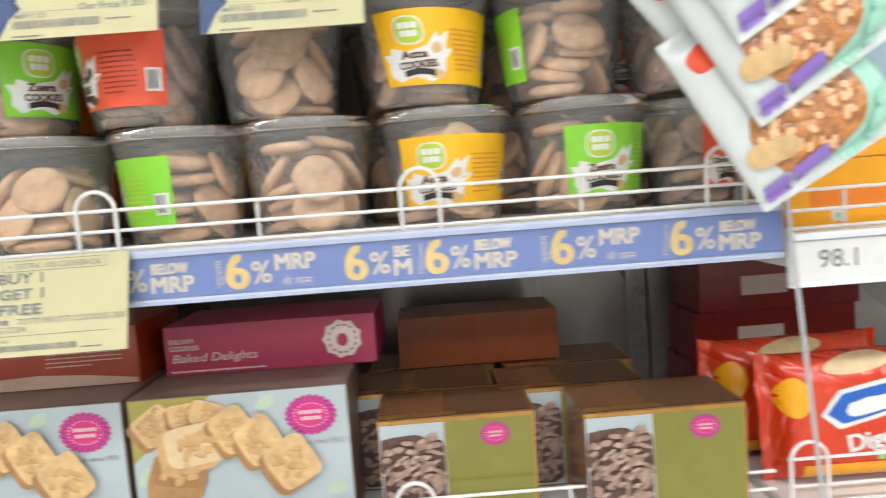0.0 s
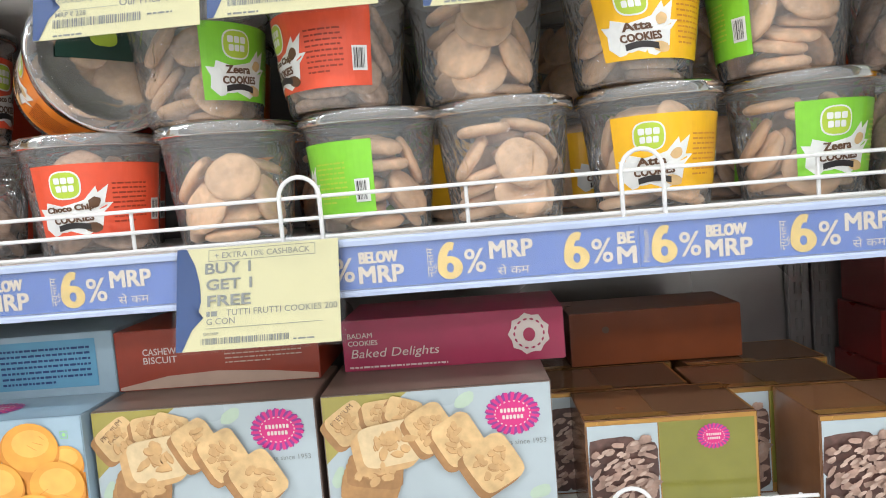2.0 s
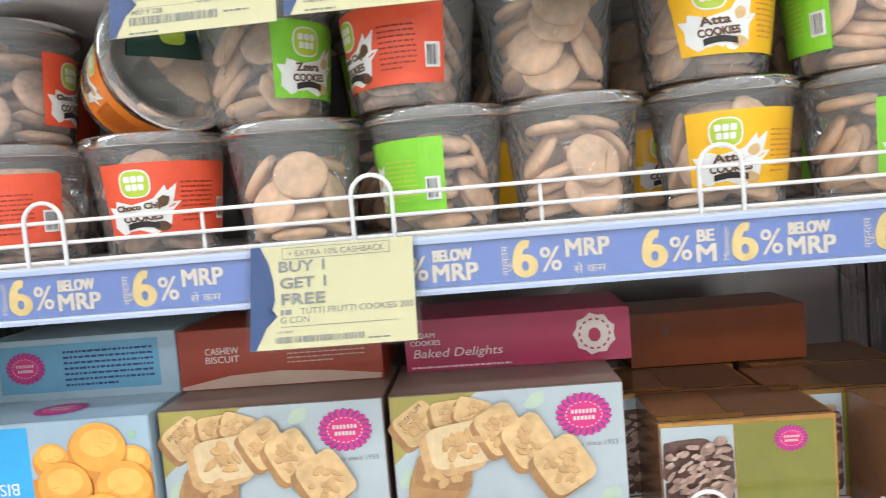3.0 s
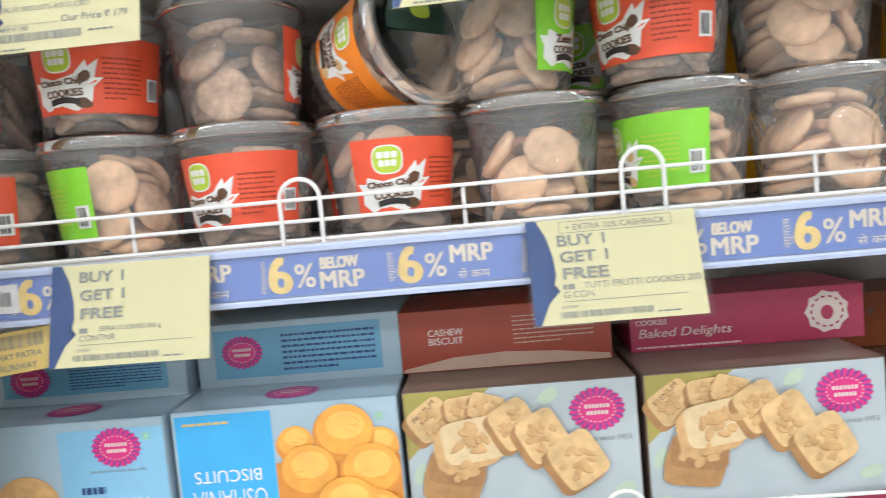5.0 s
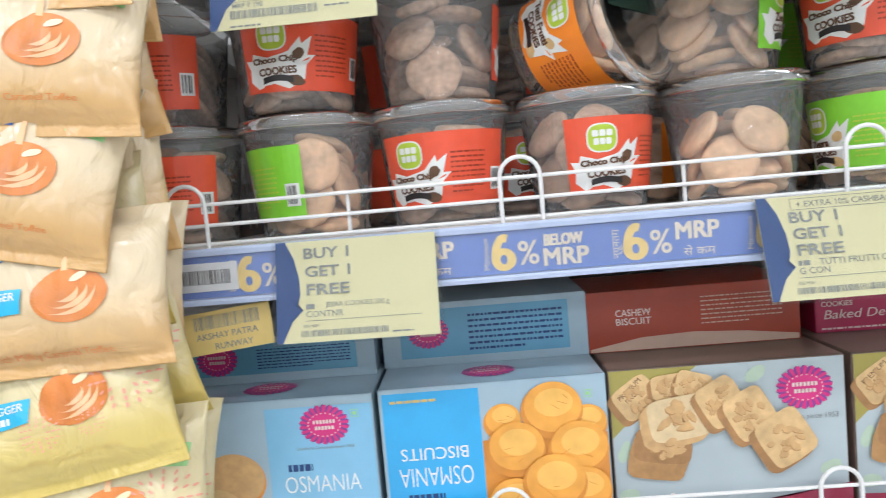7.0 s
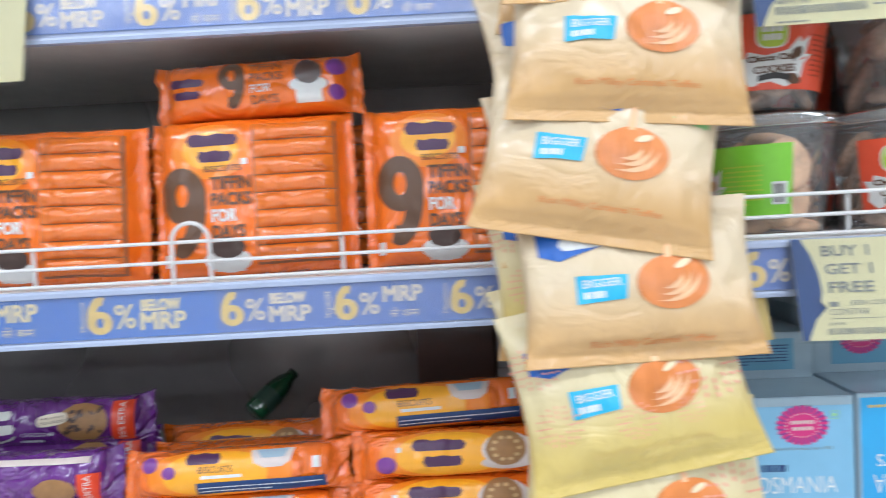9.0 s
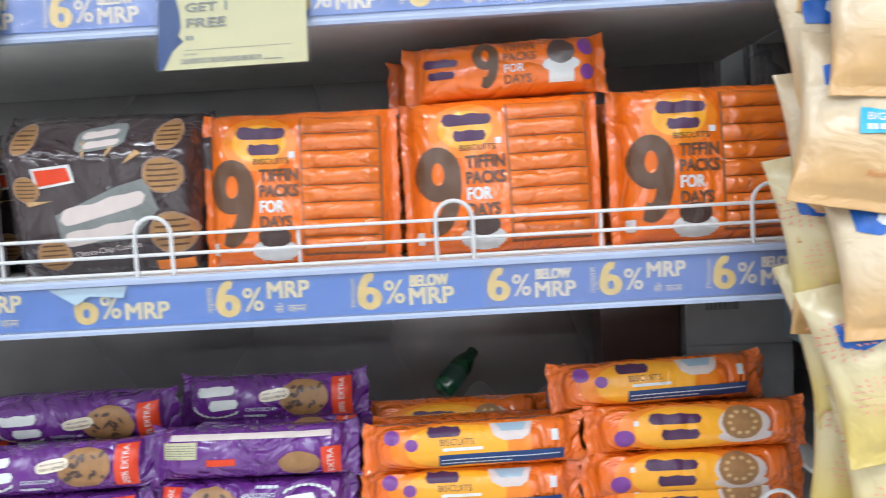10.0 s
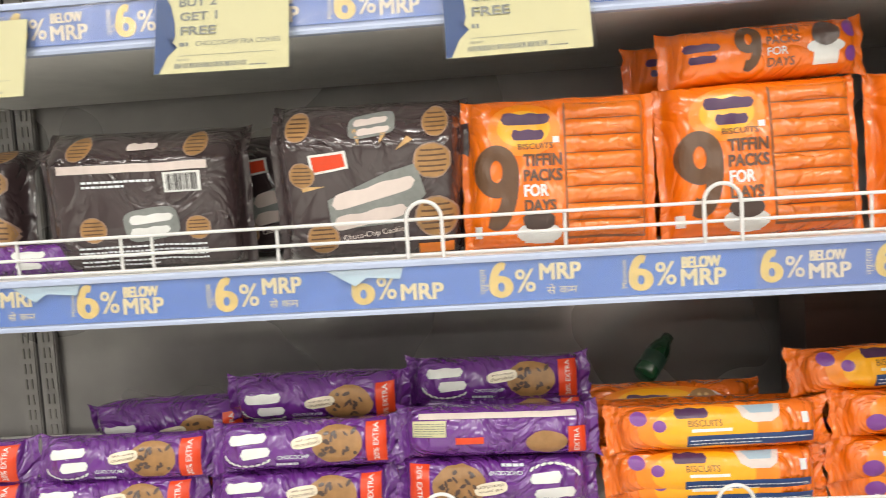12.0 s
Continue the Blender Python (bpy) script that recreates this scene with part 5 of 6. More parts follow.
# -- orange multi packs --
def tiffin_pack(m, seed):
    w, h, d = 0.193, 0.150, 0.052
    on, g = pillow(w, h, d, seed, 0.010, 10, 10, 0.0013)
    t = thing("biscuit_multipack", "orange film multipack of nine small biscuit packs with a clear window", "biscuit pack", m, "orange multipacks")
    part("wrapper", g, "orange_film", t, "", True)
    # opaque brown ground: the shade between the small packs is put into its colour
    win = lay("window", grid_rect(0.005, -0.066, 0.082, 0.066), "window_shade", t, on, 0.0006, "see-through window, the shade between its small packs painted brown")
    for k in range(8):
        z = 0.058 - 0.0163 * k
        ring = []
        for i in range(15):
            a = 0.0065 + 0.0735 * i / 14
            for j in range(5):
                ring.append((a, z + 0.0077 * math.cos(math.pi * j / 4), 0.0012 + 0.0048 * math.sin(math.pi * j / 4) * min(1, (i + 0.4) / 2, (14.4 - i) / 2)))
        vv = [on(a, b, kk + 0.0006 * noise.noise(Vector((a * 120, b * 120, seed)))) for a, b, kk in ring]
        part("small_pack", (vv, [(i * 5 + j, (i + 1) * 5 + j, (i + 1) * 5 + j + 1, i * 5 + j + 1)[::-1] for i in range(14) for j in range(4)]), "orange_deep", win, "", True)
    lay("glow_print", disc(-0.034, 0.042, 0.036, 0.026, 28), "amber_soft", t, on, 0.0004, "amber printed ground")
    lay("glow_core", disc(-0.034, 0.043, 0.026, 0.018, 28), "amber_print", t, on, 0.0006)
    lay("brand_mark", merge(blobs(-0.056, 0.0455, -0.008, 0.0595, 5), blobs(-0.046, 0.0305, -0.014, 0.0435, 4)), "mark_dark", t, on, 0.0009, "dark violet brand mark")
    tagged(scatter("numeral_print", six(-0.062, -0.014, 0.084, 0.044, True), "ink_brown", t, on, 0.0010, "large brown figure nine"), kind="")
    for wd, wz, hh, ww in (("BISCUITS", 0.0255, 0.0055, 0.034), ("TIFFIN", 0.012, 0.0115, 0.037), ("PACKS", -0.003, 0.0115, 0.037), ("DAYS", -0.033, 0.0115, 0.030)):
        tagged(scatter("word_print", bold(word_left(wd, -0.040 if wd == "BISCUITS" else -0.035, wz, hh, ww), 0.0004 if wd != "BISCUITS" else 0.0001), "ink_brown", t, on, 0.0010), kind="")
    tagged(scatter("white_word", bold(word_left("FOR", -0.035, -0.018, 0.0115, 0.023), 0.0004), "white_ink", t, on, 0.0010), kind="")
    lay("bowl_print", merge(disc(-0.022, -0.060, 0.022, 0.011, 18), grid_rect(-0.036, -0.070, -0.008, -0.056)), "white_ink", t, on, 0.0009, "white bowl print")
    lay("biscuit_print", disc(-0.022, -0.048, 0.016, 0.010, 16, 0, 0.1, seed), "brown_print", t, on, 0.0013)
    lay_each("mark_print", (rect(-0.006, 0.028, 0.000, 0.034), rect(-0.085, -0.064, -0.078, -0.052)), "white_ink", t, on, 0.0010)
    return t


tp = tiffin_pack(in_b(-1.470, 0.700, DECK_B + 0.075, -3, 1.0, 0), 1)
t2 = tiffin_pack(in_b(-1.270, 0.707, DECK_B + 0.0755, -5, -0.5, 0), 2)
t3 = tiffin_pack(in_b(-1.068, 0.710, DECK_B + 0.076, -4, 0.3, 0), 3)
for bx in (-1.445, -1.242):
    copy_thing(tp, in_b(bx, 0.775, DECK_B + 0.075, -4, 0, 0))


def tiffin_roll(m, seed):
    w, h, d = 0.198, 0.054, 0.055
    on, g = pillow(w, h, d, seed, 0.012, 8, 3.2, 0.0012)
    t = thing("biscuit_roll", "orange film biscuit roll lying on top of the multipacks", "biscuit pack", m, "orange rolls")
    part("wrapper", g, "orange_film", t, "", True)
    lay("brand_mark", merge(blobs(-0.079, 0.0005, -0.045, 0.0100, 5), blobs(-0.075, -0.0105, -0.049, -0.0015, 4)), "mark_dark", t, on, 0.0008, "dark violet brand mark")
    tagged(scatter("numeral_print", six(-0.019, 0.001, 0.042, 0.025, True), "ink_brown", t, on, 0.0008), kind="")
    lay("word_print", merge(word_left("TIFFIN", -0.002, 0.0155, 0.0072, 0.030), word_left("PACKS", -0.002, 0.006, 0.0078, 0.030), word_left("DAYS", -0.002, -0.0145, 0.0078, 0.025)), "ink_brown", t, on, 0.0008)
    lay("white_word", word_left("FOR", -0.002, -0.0045, 0.0078, 0.019), "white_ink", t, on, 0.0008)
    lay("bowl_print", merge(disc(0.052, -0.004, 0.018, 0.007, 16), grid_rect(0.040, -0.020, 0.064, -0.005)), "white_ink", t, on, 0.0007)
    lay("biscuit_print", disc(0.052, 0.008, 0.013, 0.012, 16, 0, 0.1, 2), "brown_print", t, on, 0.0011)
    lay("badge_print", merge(disc(0.077, 0.012, 0.0085, n=16), disc(0.077, -0.012, 0.0070, n=16)), "violet_ink", t, on, 0.0008, "violet round badges")
    return t


tiffin_roll(in_b(-1.262, 0.715, DECK_B + 0.178, -4, -1.6, 0), 4)
tiffin_roll(in_b(-1.292, 0.782, DECK_B + 0.178, -4, 0, 0), 5)


# -- dark chocolate biscuit packs --
def choc_pack(m, seed, backside=False, w=0.203, h=0.158):
    d = 0.074
    on, g = pillow(w, h, d, seed, 0.010, 9, 9.0, 0.0009, fold=0.048)
    t = thing("chocolate_biscuit_pack", "black-brown film pack of chocolate chip biscuits" + (", its reverse with barcode outward" if backside else ""), "biscuit pack", m, "dark biscuit packs")
    part("wrapper", g, "black_film", t, "", True)
    k = 0.0009
    mark = [(-0.002, -0.016), (0.028, -0.020), (0.078, 0.012), (0.080, 0.028), (0.030, 0.012), (0.002, 0.006)]
    if backside:
        lay("brand_plate", disc(0.012, -0.022, 0.030, 0.018, 20, 0.12, power=4), "ink_grey", t, on, k, "grey plate of the brand mark")
        lay("brand_mark", merge(blobs(-0.012, -0.022, 0.036, -0.010, 5, 0.004), blobs(-0.012, -0.036, 0.032, -0.024, 5, 0.004)), "white_ink", t, on, k + 0.0004)
        lay("barcode_ground", grid_rect(0.030, 0.012, 0.070, 0.034), "white_ink", t, on, k)
        lay("barcode", stripes(0.033, 0.014, 0.067, 0.032, 3, 0.0016), "ink_black", t, on, k + 0.0004)
        lay("white_band", grid_rect(-0.084, 0.036, 0.078, 0.045), "rosette", t, on, k, "white overlap band")
        lay("small_print", merge(bars(-0.058, 0.020, 0.020, 0.030, 2, 5, 0.5), bars(-0.07, -0.068, 0.07, -0.042, 5, 6, 0.4)), "rail_white", t, on, k)
        lay("top_mark", blobs(-0.012, 0.058, 0.022, 0.067, 5, 0.002), "rosette", t, on, k + 0.0004)
        cooks = ((-0.052, -0.026, 0.014), (0.062, -0.028, 0.013), (-0.064, 0.062, 0.0125), (0.064, 0.062, 0.0125))
    else:
        lay("brand_plate", fan([(-0.040, -0.040), (0.030, -0.034), (0.058, -0.006), (0.050, 0.026), (0.020, 0.018), (-0.042, -0.008)], 2), "ink_grey", t, on, k, "grey plate of the brand mark")
        lay("brand_mark", merge(blobs(-0.038, -0.012, 0.048, 0.008, 5, 0.022), blobs(-0.038, -0.036, 0.038, -0.018, 5, 0.016)), "rosette", t, on, k + 0.0004, "white brand mark bars")
        lay("red_plate", fan([(-0.056, 0.018), (-0.018, 0.024), (-0.020, 0.042), (-0.058, 0.038)], 2), "white_ink", t, on, k)
        lay("red_mark", fan([(-0.053, 0.021), (-0.021, 0.026), (-0.023, 0.039), (-0.055, 0.036)], 2), "red_ink", t, on, k + 0.0004, "red brand plate")
        lay("name_print", word("Choco-Chip Cookies", 0.004, -0.045, 0.0075, 0.066, 0.14), "rosette", t, on, k + 0.0004)
        lay("offer_patch", grid_rect(0.048, -0.070, 0.084, -0.058), "tub_orange", t, on, k, "orange printed patch")
        lay_each("stick_print", [fan([(0.002 + 0.045 * math.cos(a), 0.012 + 0.035 * math.sin(a)), (0.002 + 0.070 * math.cos(a - 0.05), 0.012 + 0.050 * math.sin(a - 0.05)), (0.002 + 0.070 * math.cos(a + 0.06), 0.012 + 0.050 * math.sin(a + 0.06))], 1) for a in (0.9, 1.3, 1.75, 2.9, 3.3)], "print_flake", t, on, k)
        lay("top_plate", disc(0.006, 0.063, 0.024, 0.010, 18, 0.1, power=4), "ink_grey", t, on, k)
        lay("top_mark", merge(blobs(-0.013, 0.063, 0.022, 0.070, 5, 0.003), blobs(-0.009, 0.055, 0.025, 0.062, 5, 0.003)), "rosette", t, on, k + 0.0004)
        cooks = ((-0.066, 0.018, 0.0125), (0.066, 0.028, 0.018), (0.068, -0.030, 0.021), (-0.050, -0.048, 0.016), (-0.070, 0.063, 0.0125), (0.070, 0.064, 0.0125))
    for i, (a, b, r) in enumerate(cooks):
        lay("biscuit_rim", disc(a, b, r * 1.08, r * 1.03, 18, 0, 0.06, i), "nut", t, on, k)
        c = lay("biscuit_print", disc(a, b, r, r * 0.95, 18, 0, 0.06, i), "print_toast", t, on, k + 0.0003, "round striped biscuit print")
        lay("stripe_print", merge(*[rect(a - 0.8 * math.sqrt(max(0.05, 1 - (y / r) ** 2)) * r, b + y - r * 0.05, a + 0.8 * math.sqrt(max(0.05, 1 - (y / r) ** 2)) * r, b + y + r * 0.05, 3) for y in (-0.6 * r, -0.3 * r, 0.0, 0.3 * r, 0.6 * r)]), "ink_brown", c, on, k + 0.0006)
    return t


choc_pack(in_b(-1.665, 0.703, DECK_B + 0.0785, 13, 0.8, 2), 11, False, 0.208, 0.158)
choc_pack(in_b(-1.935, 0.728, DECK_B + 0.0775, 7, 0.3, 6), 12, True, 0.232, 0.156)
choc_pack(in_b(-1.800, 0.830, DECK_B + 0.0775, -3, 0, 0), 13)
choc_pack(in_b(-2.20, 0.735, DECK_B + 0.0775, -6, 0, 4), 14)


# -- purple and orange rolls on the deck below --
def purple_roll(seed, reverse=False):
    w, h, d = 0.222, 0.0550, 0.056
    on, g = pillow(w, h, d, seed, 0.012, 9, 2.6, 0.0016)
    t = thing("biscuit_roll", "shiny purple film roll of chocolate chip biscuits", "biscuit pack", pose(0, 0, 0), "purple biscuit rolls")
    part("wrapper", g, "purple_film", t, "", True)
    flip = (lambda gg: turn180(gg, 0, 0)) if reverse else (lambda gg: gg)
    lay("brand_mark", flip(merge(blobs(-0.084, 0.003, -0.040, 0.017, 4, 0.003), blobs(-0.070, -0.013, -0.036, 0.001, 3, 0.003), *[disc(-0.060 + 0.030 * math.cos(a), -0.004 + 0.016 * math.sin(a), 0.0035, 0.0013, 8, a + 1.57) for a in (3.5 + 0.25 * k for k in range(9))])), "white_ink", t, on, 0.0008, "white brand mark bars")
    lay("cookie_print", flip(disc(0.040, 0.000, 0.029, 0.0215, 22, 0, 0.08, seed)), "print_side", t, on, 0.0006, "printed chocolate chip cookie")
    rnd = random.Random(seed)
    scatter("chip_print", [flip(g) for g in [disc(0.040 + rnd.uniform(-0.02, 0.02), rnd.uniform(-0.014, 0.014), rnd.uniform(0.002, 0.005), rnd.uniform(0.0012, 0.0025), 8, rnd.uniform(0, 3), 0.3, k) for k in range(18)]], "brown_print", t, on, 0.0010)
    lay("pill_print", flip(disc(0.006, 0.004, 0.018, 0.0068, 18, 0.15, power=3)), "cream_ink", t, on, 0.0012, "cream speech pill")
    lay("pill_lettering", flip(merge(word("with yummy", 0.006, 0.0062, 0.0034, 0.026, 0.12), word("chocolate!", 0.006, 0.0018, 0.0036, 0.028, 0.12))), "ink_brown", t, on, 0.0015)
    lay("red_flash", flip(grid_rect(0.072, -0.022, 0.094, 0.022, 0.005)), "red_ink", t, on, 0.0012, "red extra-weight flash")
    lay("flash_lettering", flip(word("20% EXTRA", 0.083, 0.0, None, 0.041, math.pi / 2)), "white_ink", t, on, 0.0016)
    lay("name_print", flip(merge(word("CHOCOCHIP", -0.010, -0.012, 0.0042), bars(-0.03, -0.021, 0.01, -0.0165, 1, seed, 0.6))), "rail_white", t, on, 0.0008)
    return t


def reverse_roll(seed):
    w, h, d = 0.222, 0.0550, 0.056
    on, g = pillow(w, h, d, seed, 0.012, 9, 2.6, 0.0018)
    t = thing("biscuit_roll", "shiny purple film roll turned to its ingredients side", "biscuit pack", pose(0, 0, 0), "purple biscuit rolls")
    part("wrapper", g, "purple_film", t, "", True)
    lay("seam_band", grid_rect(-0.085, 0.0145, 0.085, 0.0205), "rosette", t, on, 0.0007, "pale overlap seam")
    lay("table_print", grid_rect(-0.092, -0.004, -0.055, 0.013, 0.005), "tag_paper", t, on, 0.0007, "pale nutrition panel")
    lay("table_small_print", bars(-0.090, -0.003, -0.057, 0.012, 6, seed, 0.3), "ink_grey", t, on, 0.0010)
    lay("red_plate", grid_rect(-0.045, -0.012, -0.015, -0.005, 0.005), "red_ink", t, on, 0.0008, "red brand plate")
    lay("cookie_print", disc(0.052, -0.012, 0.022, 0.012, 18, 0, 0.1, seed), "print_side", t, on, 0.0008)
    lay("red_flash", grid_rect(0.075, -0.024, 0.094, 0.004, 0.005), "red_ink", t, on, 0.0009)
    lay("flash_lettering", word("EXTRA", 0.084, -0.010, None, 0.024, math.pi / 2), "white_ink", t, on, 0.0013)
    return t


def place(src, spots):
    """Puts the built thing at the first spot and copies of it at the rest."""
    for m in spots[1:]:
        copy_thing(src, m)
    src.matrix_basis = spots[0]


D2 = 1.10


def in_low(x, y, z, rx=0, ry=0, rz=0):
    return in_b(x, y, z, rx, ry, rz, D2)


place(purple_roll(31), [in_low(-1.770, 0.735, D2 + 0.0820, -14, -1, 1), in_low(-1.778, 0.733, D2 + 0.0275, -10, 0, -1), in_low(-1.552, 0.815, D2 + 0.124, -10, 0.5, 0), in_low(-1.995, 0.735, D2 + 0.0755, -10, 0, 1), in_low(-2.01, 0.728, D2 + 0.0275, -10, 0, 1), in_low(-2.235, 0.735, D2 + 0.078, -10, 1, 0), in_low(-2.240, 0.733, D2 + 0.0275, -10, 0, 0)])
place(purple_roll(37), [in_low(-1.768, 0.782, D2 + 0.125, 12, 0.8, 2), in_low(-1.975, 0.812, D2 + 0.094, 25, -1, 1), in_low(-1.775, 0.815, D2 + 0.0275), in_low(-1.775, 0.815, D2 + 0.080), in_low(-2.00, 0.815, D2 + 0.0275), in_low(-1.55, 0.82, D2 + 0.0275), in_low(-1.55, 0.82, D2 + 0.0805)])
place(reverse_roll(33), [in_low(-1.549, 0.736, D2 + 0.0880, -12, 0.5, 0)])
place(purple_roll(35, True), [in_low(-1.553, 0.733, D2 + 0.0325, -10, 0.5, 0)])


def orange_roll(seed, reverse=False):
    w, h, d = 0.228, 0.0470, 0.050
    on, g = pillow(w, h, d, seed, 0.013, 9, 2.6, 0.0015)
    t = thing("biscuit_roll", "shiny orange film biscuit roll, stacked on the lower shelf", "biscuit pack", pose(0, 0, 0), "orange biscuit rolls")
    part("wrapper", g, "orange_crisp", t, "", True)
    lay("glow_print", disc(-0.012, 0.0, 0.072, 0.0215, 30, power=3), "amber_soft", t, on, 0.0004, "amber printed ground")
    lay("glow_core", disc(-0.016, 0.0, 0.052, 0.0200, 30, power=2.6), "amber_print", t, on, 0.0006)
    if reverse:
        lay("brand_mark", blobs(-0.046, 0.008, -0.011, 0.0205, 4), "mark_dark", t, on, 0.0010, "dark violet brand mark")
        lay("word_print", word("BISCUITS", -0.016, 0.004, 0.0062, 0.034), "ink_brown", t, on, 0.0010)
        lay("bowl_print", fan([(0.018, 0.0195), (0.062, 0.0195), (0.058, 0.008), (0.050, 0.003), (0.032, 0.003), (0.022, 0.008)], 3), "rosette", t, on, 0.0010, "white bowl print")
        lay("bowl_shade", fan([(0.024, 0.0195), (0.056, 0.0195), (0.052, 0.012), (0.030, 0.012)], 2), "box_pale", t, on, 0.0014)
        lay("badge_print", merge(disc(-0.082, 0.011, 0.0085, 0.0072, 16), disc(-0.062, 0.003, 0.0068, 0.006, 16)), "violet_ink", t, on, 0.0010)
        lay("blue_panel", grid_rect(-0.035, -0.019, 0.092, -0.008, 0.006), "tag_blue", t, on, 0.0010, "dark blue ingredients panel")
        lay("panel_small_print", bars(-0.032, -0.017, 0.088, -0.010, 2, seed, 0.3), "rail_white", t, on, 0.0013)
        lay_each("mark_print", (rect(0.080, 0.000, 0.087, 0.011), rect(-0.03, -0.0045, 0.01, -0.0015, 5)), "white_ink", t, on, 0.0010)
    else:
        lay("brand_mark", merge(blobs(-0.053, 0.003, 0.001, 0.0155, 5), blobs(-0.042, -0.0125, -0.003, 0.0005, 4)), "mark_dark", t, on, 0.0010, "dark violet brand mark")
        lay("bowl_print", merge(disc(0.042, -0.010, 0.027, 0.007, 18), disc(0.042, 0.002, 0.026, 0.016, 18)), "rosette", t, on, 0.0009)
        c = lay("biscuit_print", disc(0.040, 0.003, 0.020, 0.0165, 20, 0, 0.05, 3), "print_side", t, on, 0.0013, "round printed biscuit")
        lay("biscuit_ring", merge(*[disc(0.040 + 0.013 * math.cos(a), 0.003 + 0.0105 * math.sin(a), 0.0026, 0.0018, 8) for a in (2 * math.pi * k / 10 for k in range(10))]), "print_tan", c, on, 0.0016)
        lay("badge_print", merge(disc(-0.078, -0.008, 0.010, 0.0085, 16)), "violet_ink", t, on, 0.0010)
        lay("mark_print", merge(rect(-0.068, 0.004, -0.063, 0.009)), "white_ink", t, on, 0.0010)
    return t


place(orange_roll(41, True), [in_low(-1.318, 0.730, D2 + 0.0840, -14, -0.8, 0), in_low(-1.322, 0.728, D2 + 0.0380, -12, 0, 0), in_low(-1.320, 0.730, D2 + 0.0235, -10, 0, 0), in_low(-1.115, 0.755, D2 + 0.1330, -14, -1.2, 2)])
place(orange_roll(43), [in_low(-1.082, 0.731, D2 + 0.0910, -12, 0, 0), in_low(-1.088, 0.728, D2 + 0.0450, -12, 0, 0), in_low(-1.085, 0.730, D2 + 0.0235, -10, 0, 0), in_low(-1.32, 0.80, D2 + 0.0235), in_low(-1.32, 0.80, D2 + 0.07), in_low(-1.09, 0.81, D2 + 0.0235), in_low(-1.09, 0.81, D2 + 0.07), in_low(-1.09, 0.81, D2 + 0.1165), in_low(-1.345, 0.87, D2 + 0.0235), in_low(-1.345, 0.87, D2 + 0.07)])
bt = thing("green_bottle", "dark green glossy bottle lying behind the biscuit rolls", "bottle", pose(-1.345, 0.930, D2 + 0.110, 0, 58, 50) @ Matrix.Scale(0.8, 4))
part("glass", lathe([(0.0, -0.045), (0.016, -0.045), (0.0195, -0.041), (0.0195, 0.012), (0.015, 0.028), (0.010, 0.038), (0.010, 0.050), (0.0, 0.050)], 28), "bottle_green", bt, "", True)
part("label", lathe([(0.0198, -0.028), (0.0198, 0.0)], 28), "tub_dark", bt)
small = thing("biscuit_roll", "small violet biscuit pack lying at the shelf edge", "biscuit pack", in_b(-2.10, 0.705, DECK_B + 0.018, -6, 0, 3))
on, g = pillow(0.17, 0.036, 0.04, 51, 0.01, 8, 2.6, 0.001)
part("wrapper", g, "purple_film", small, "", True)
lay("brand_mark", merge(blobs(0.01, 0.0, 0.05, 0.010, 4), blobs(0.015, -0.012, 0.045, -0.003, 3)), "white_ink", small, on, 0.0008)


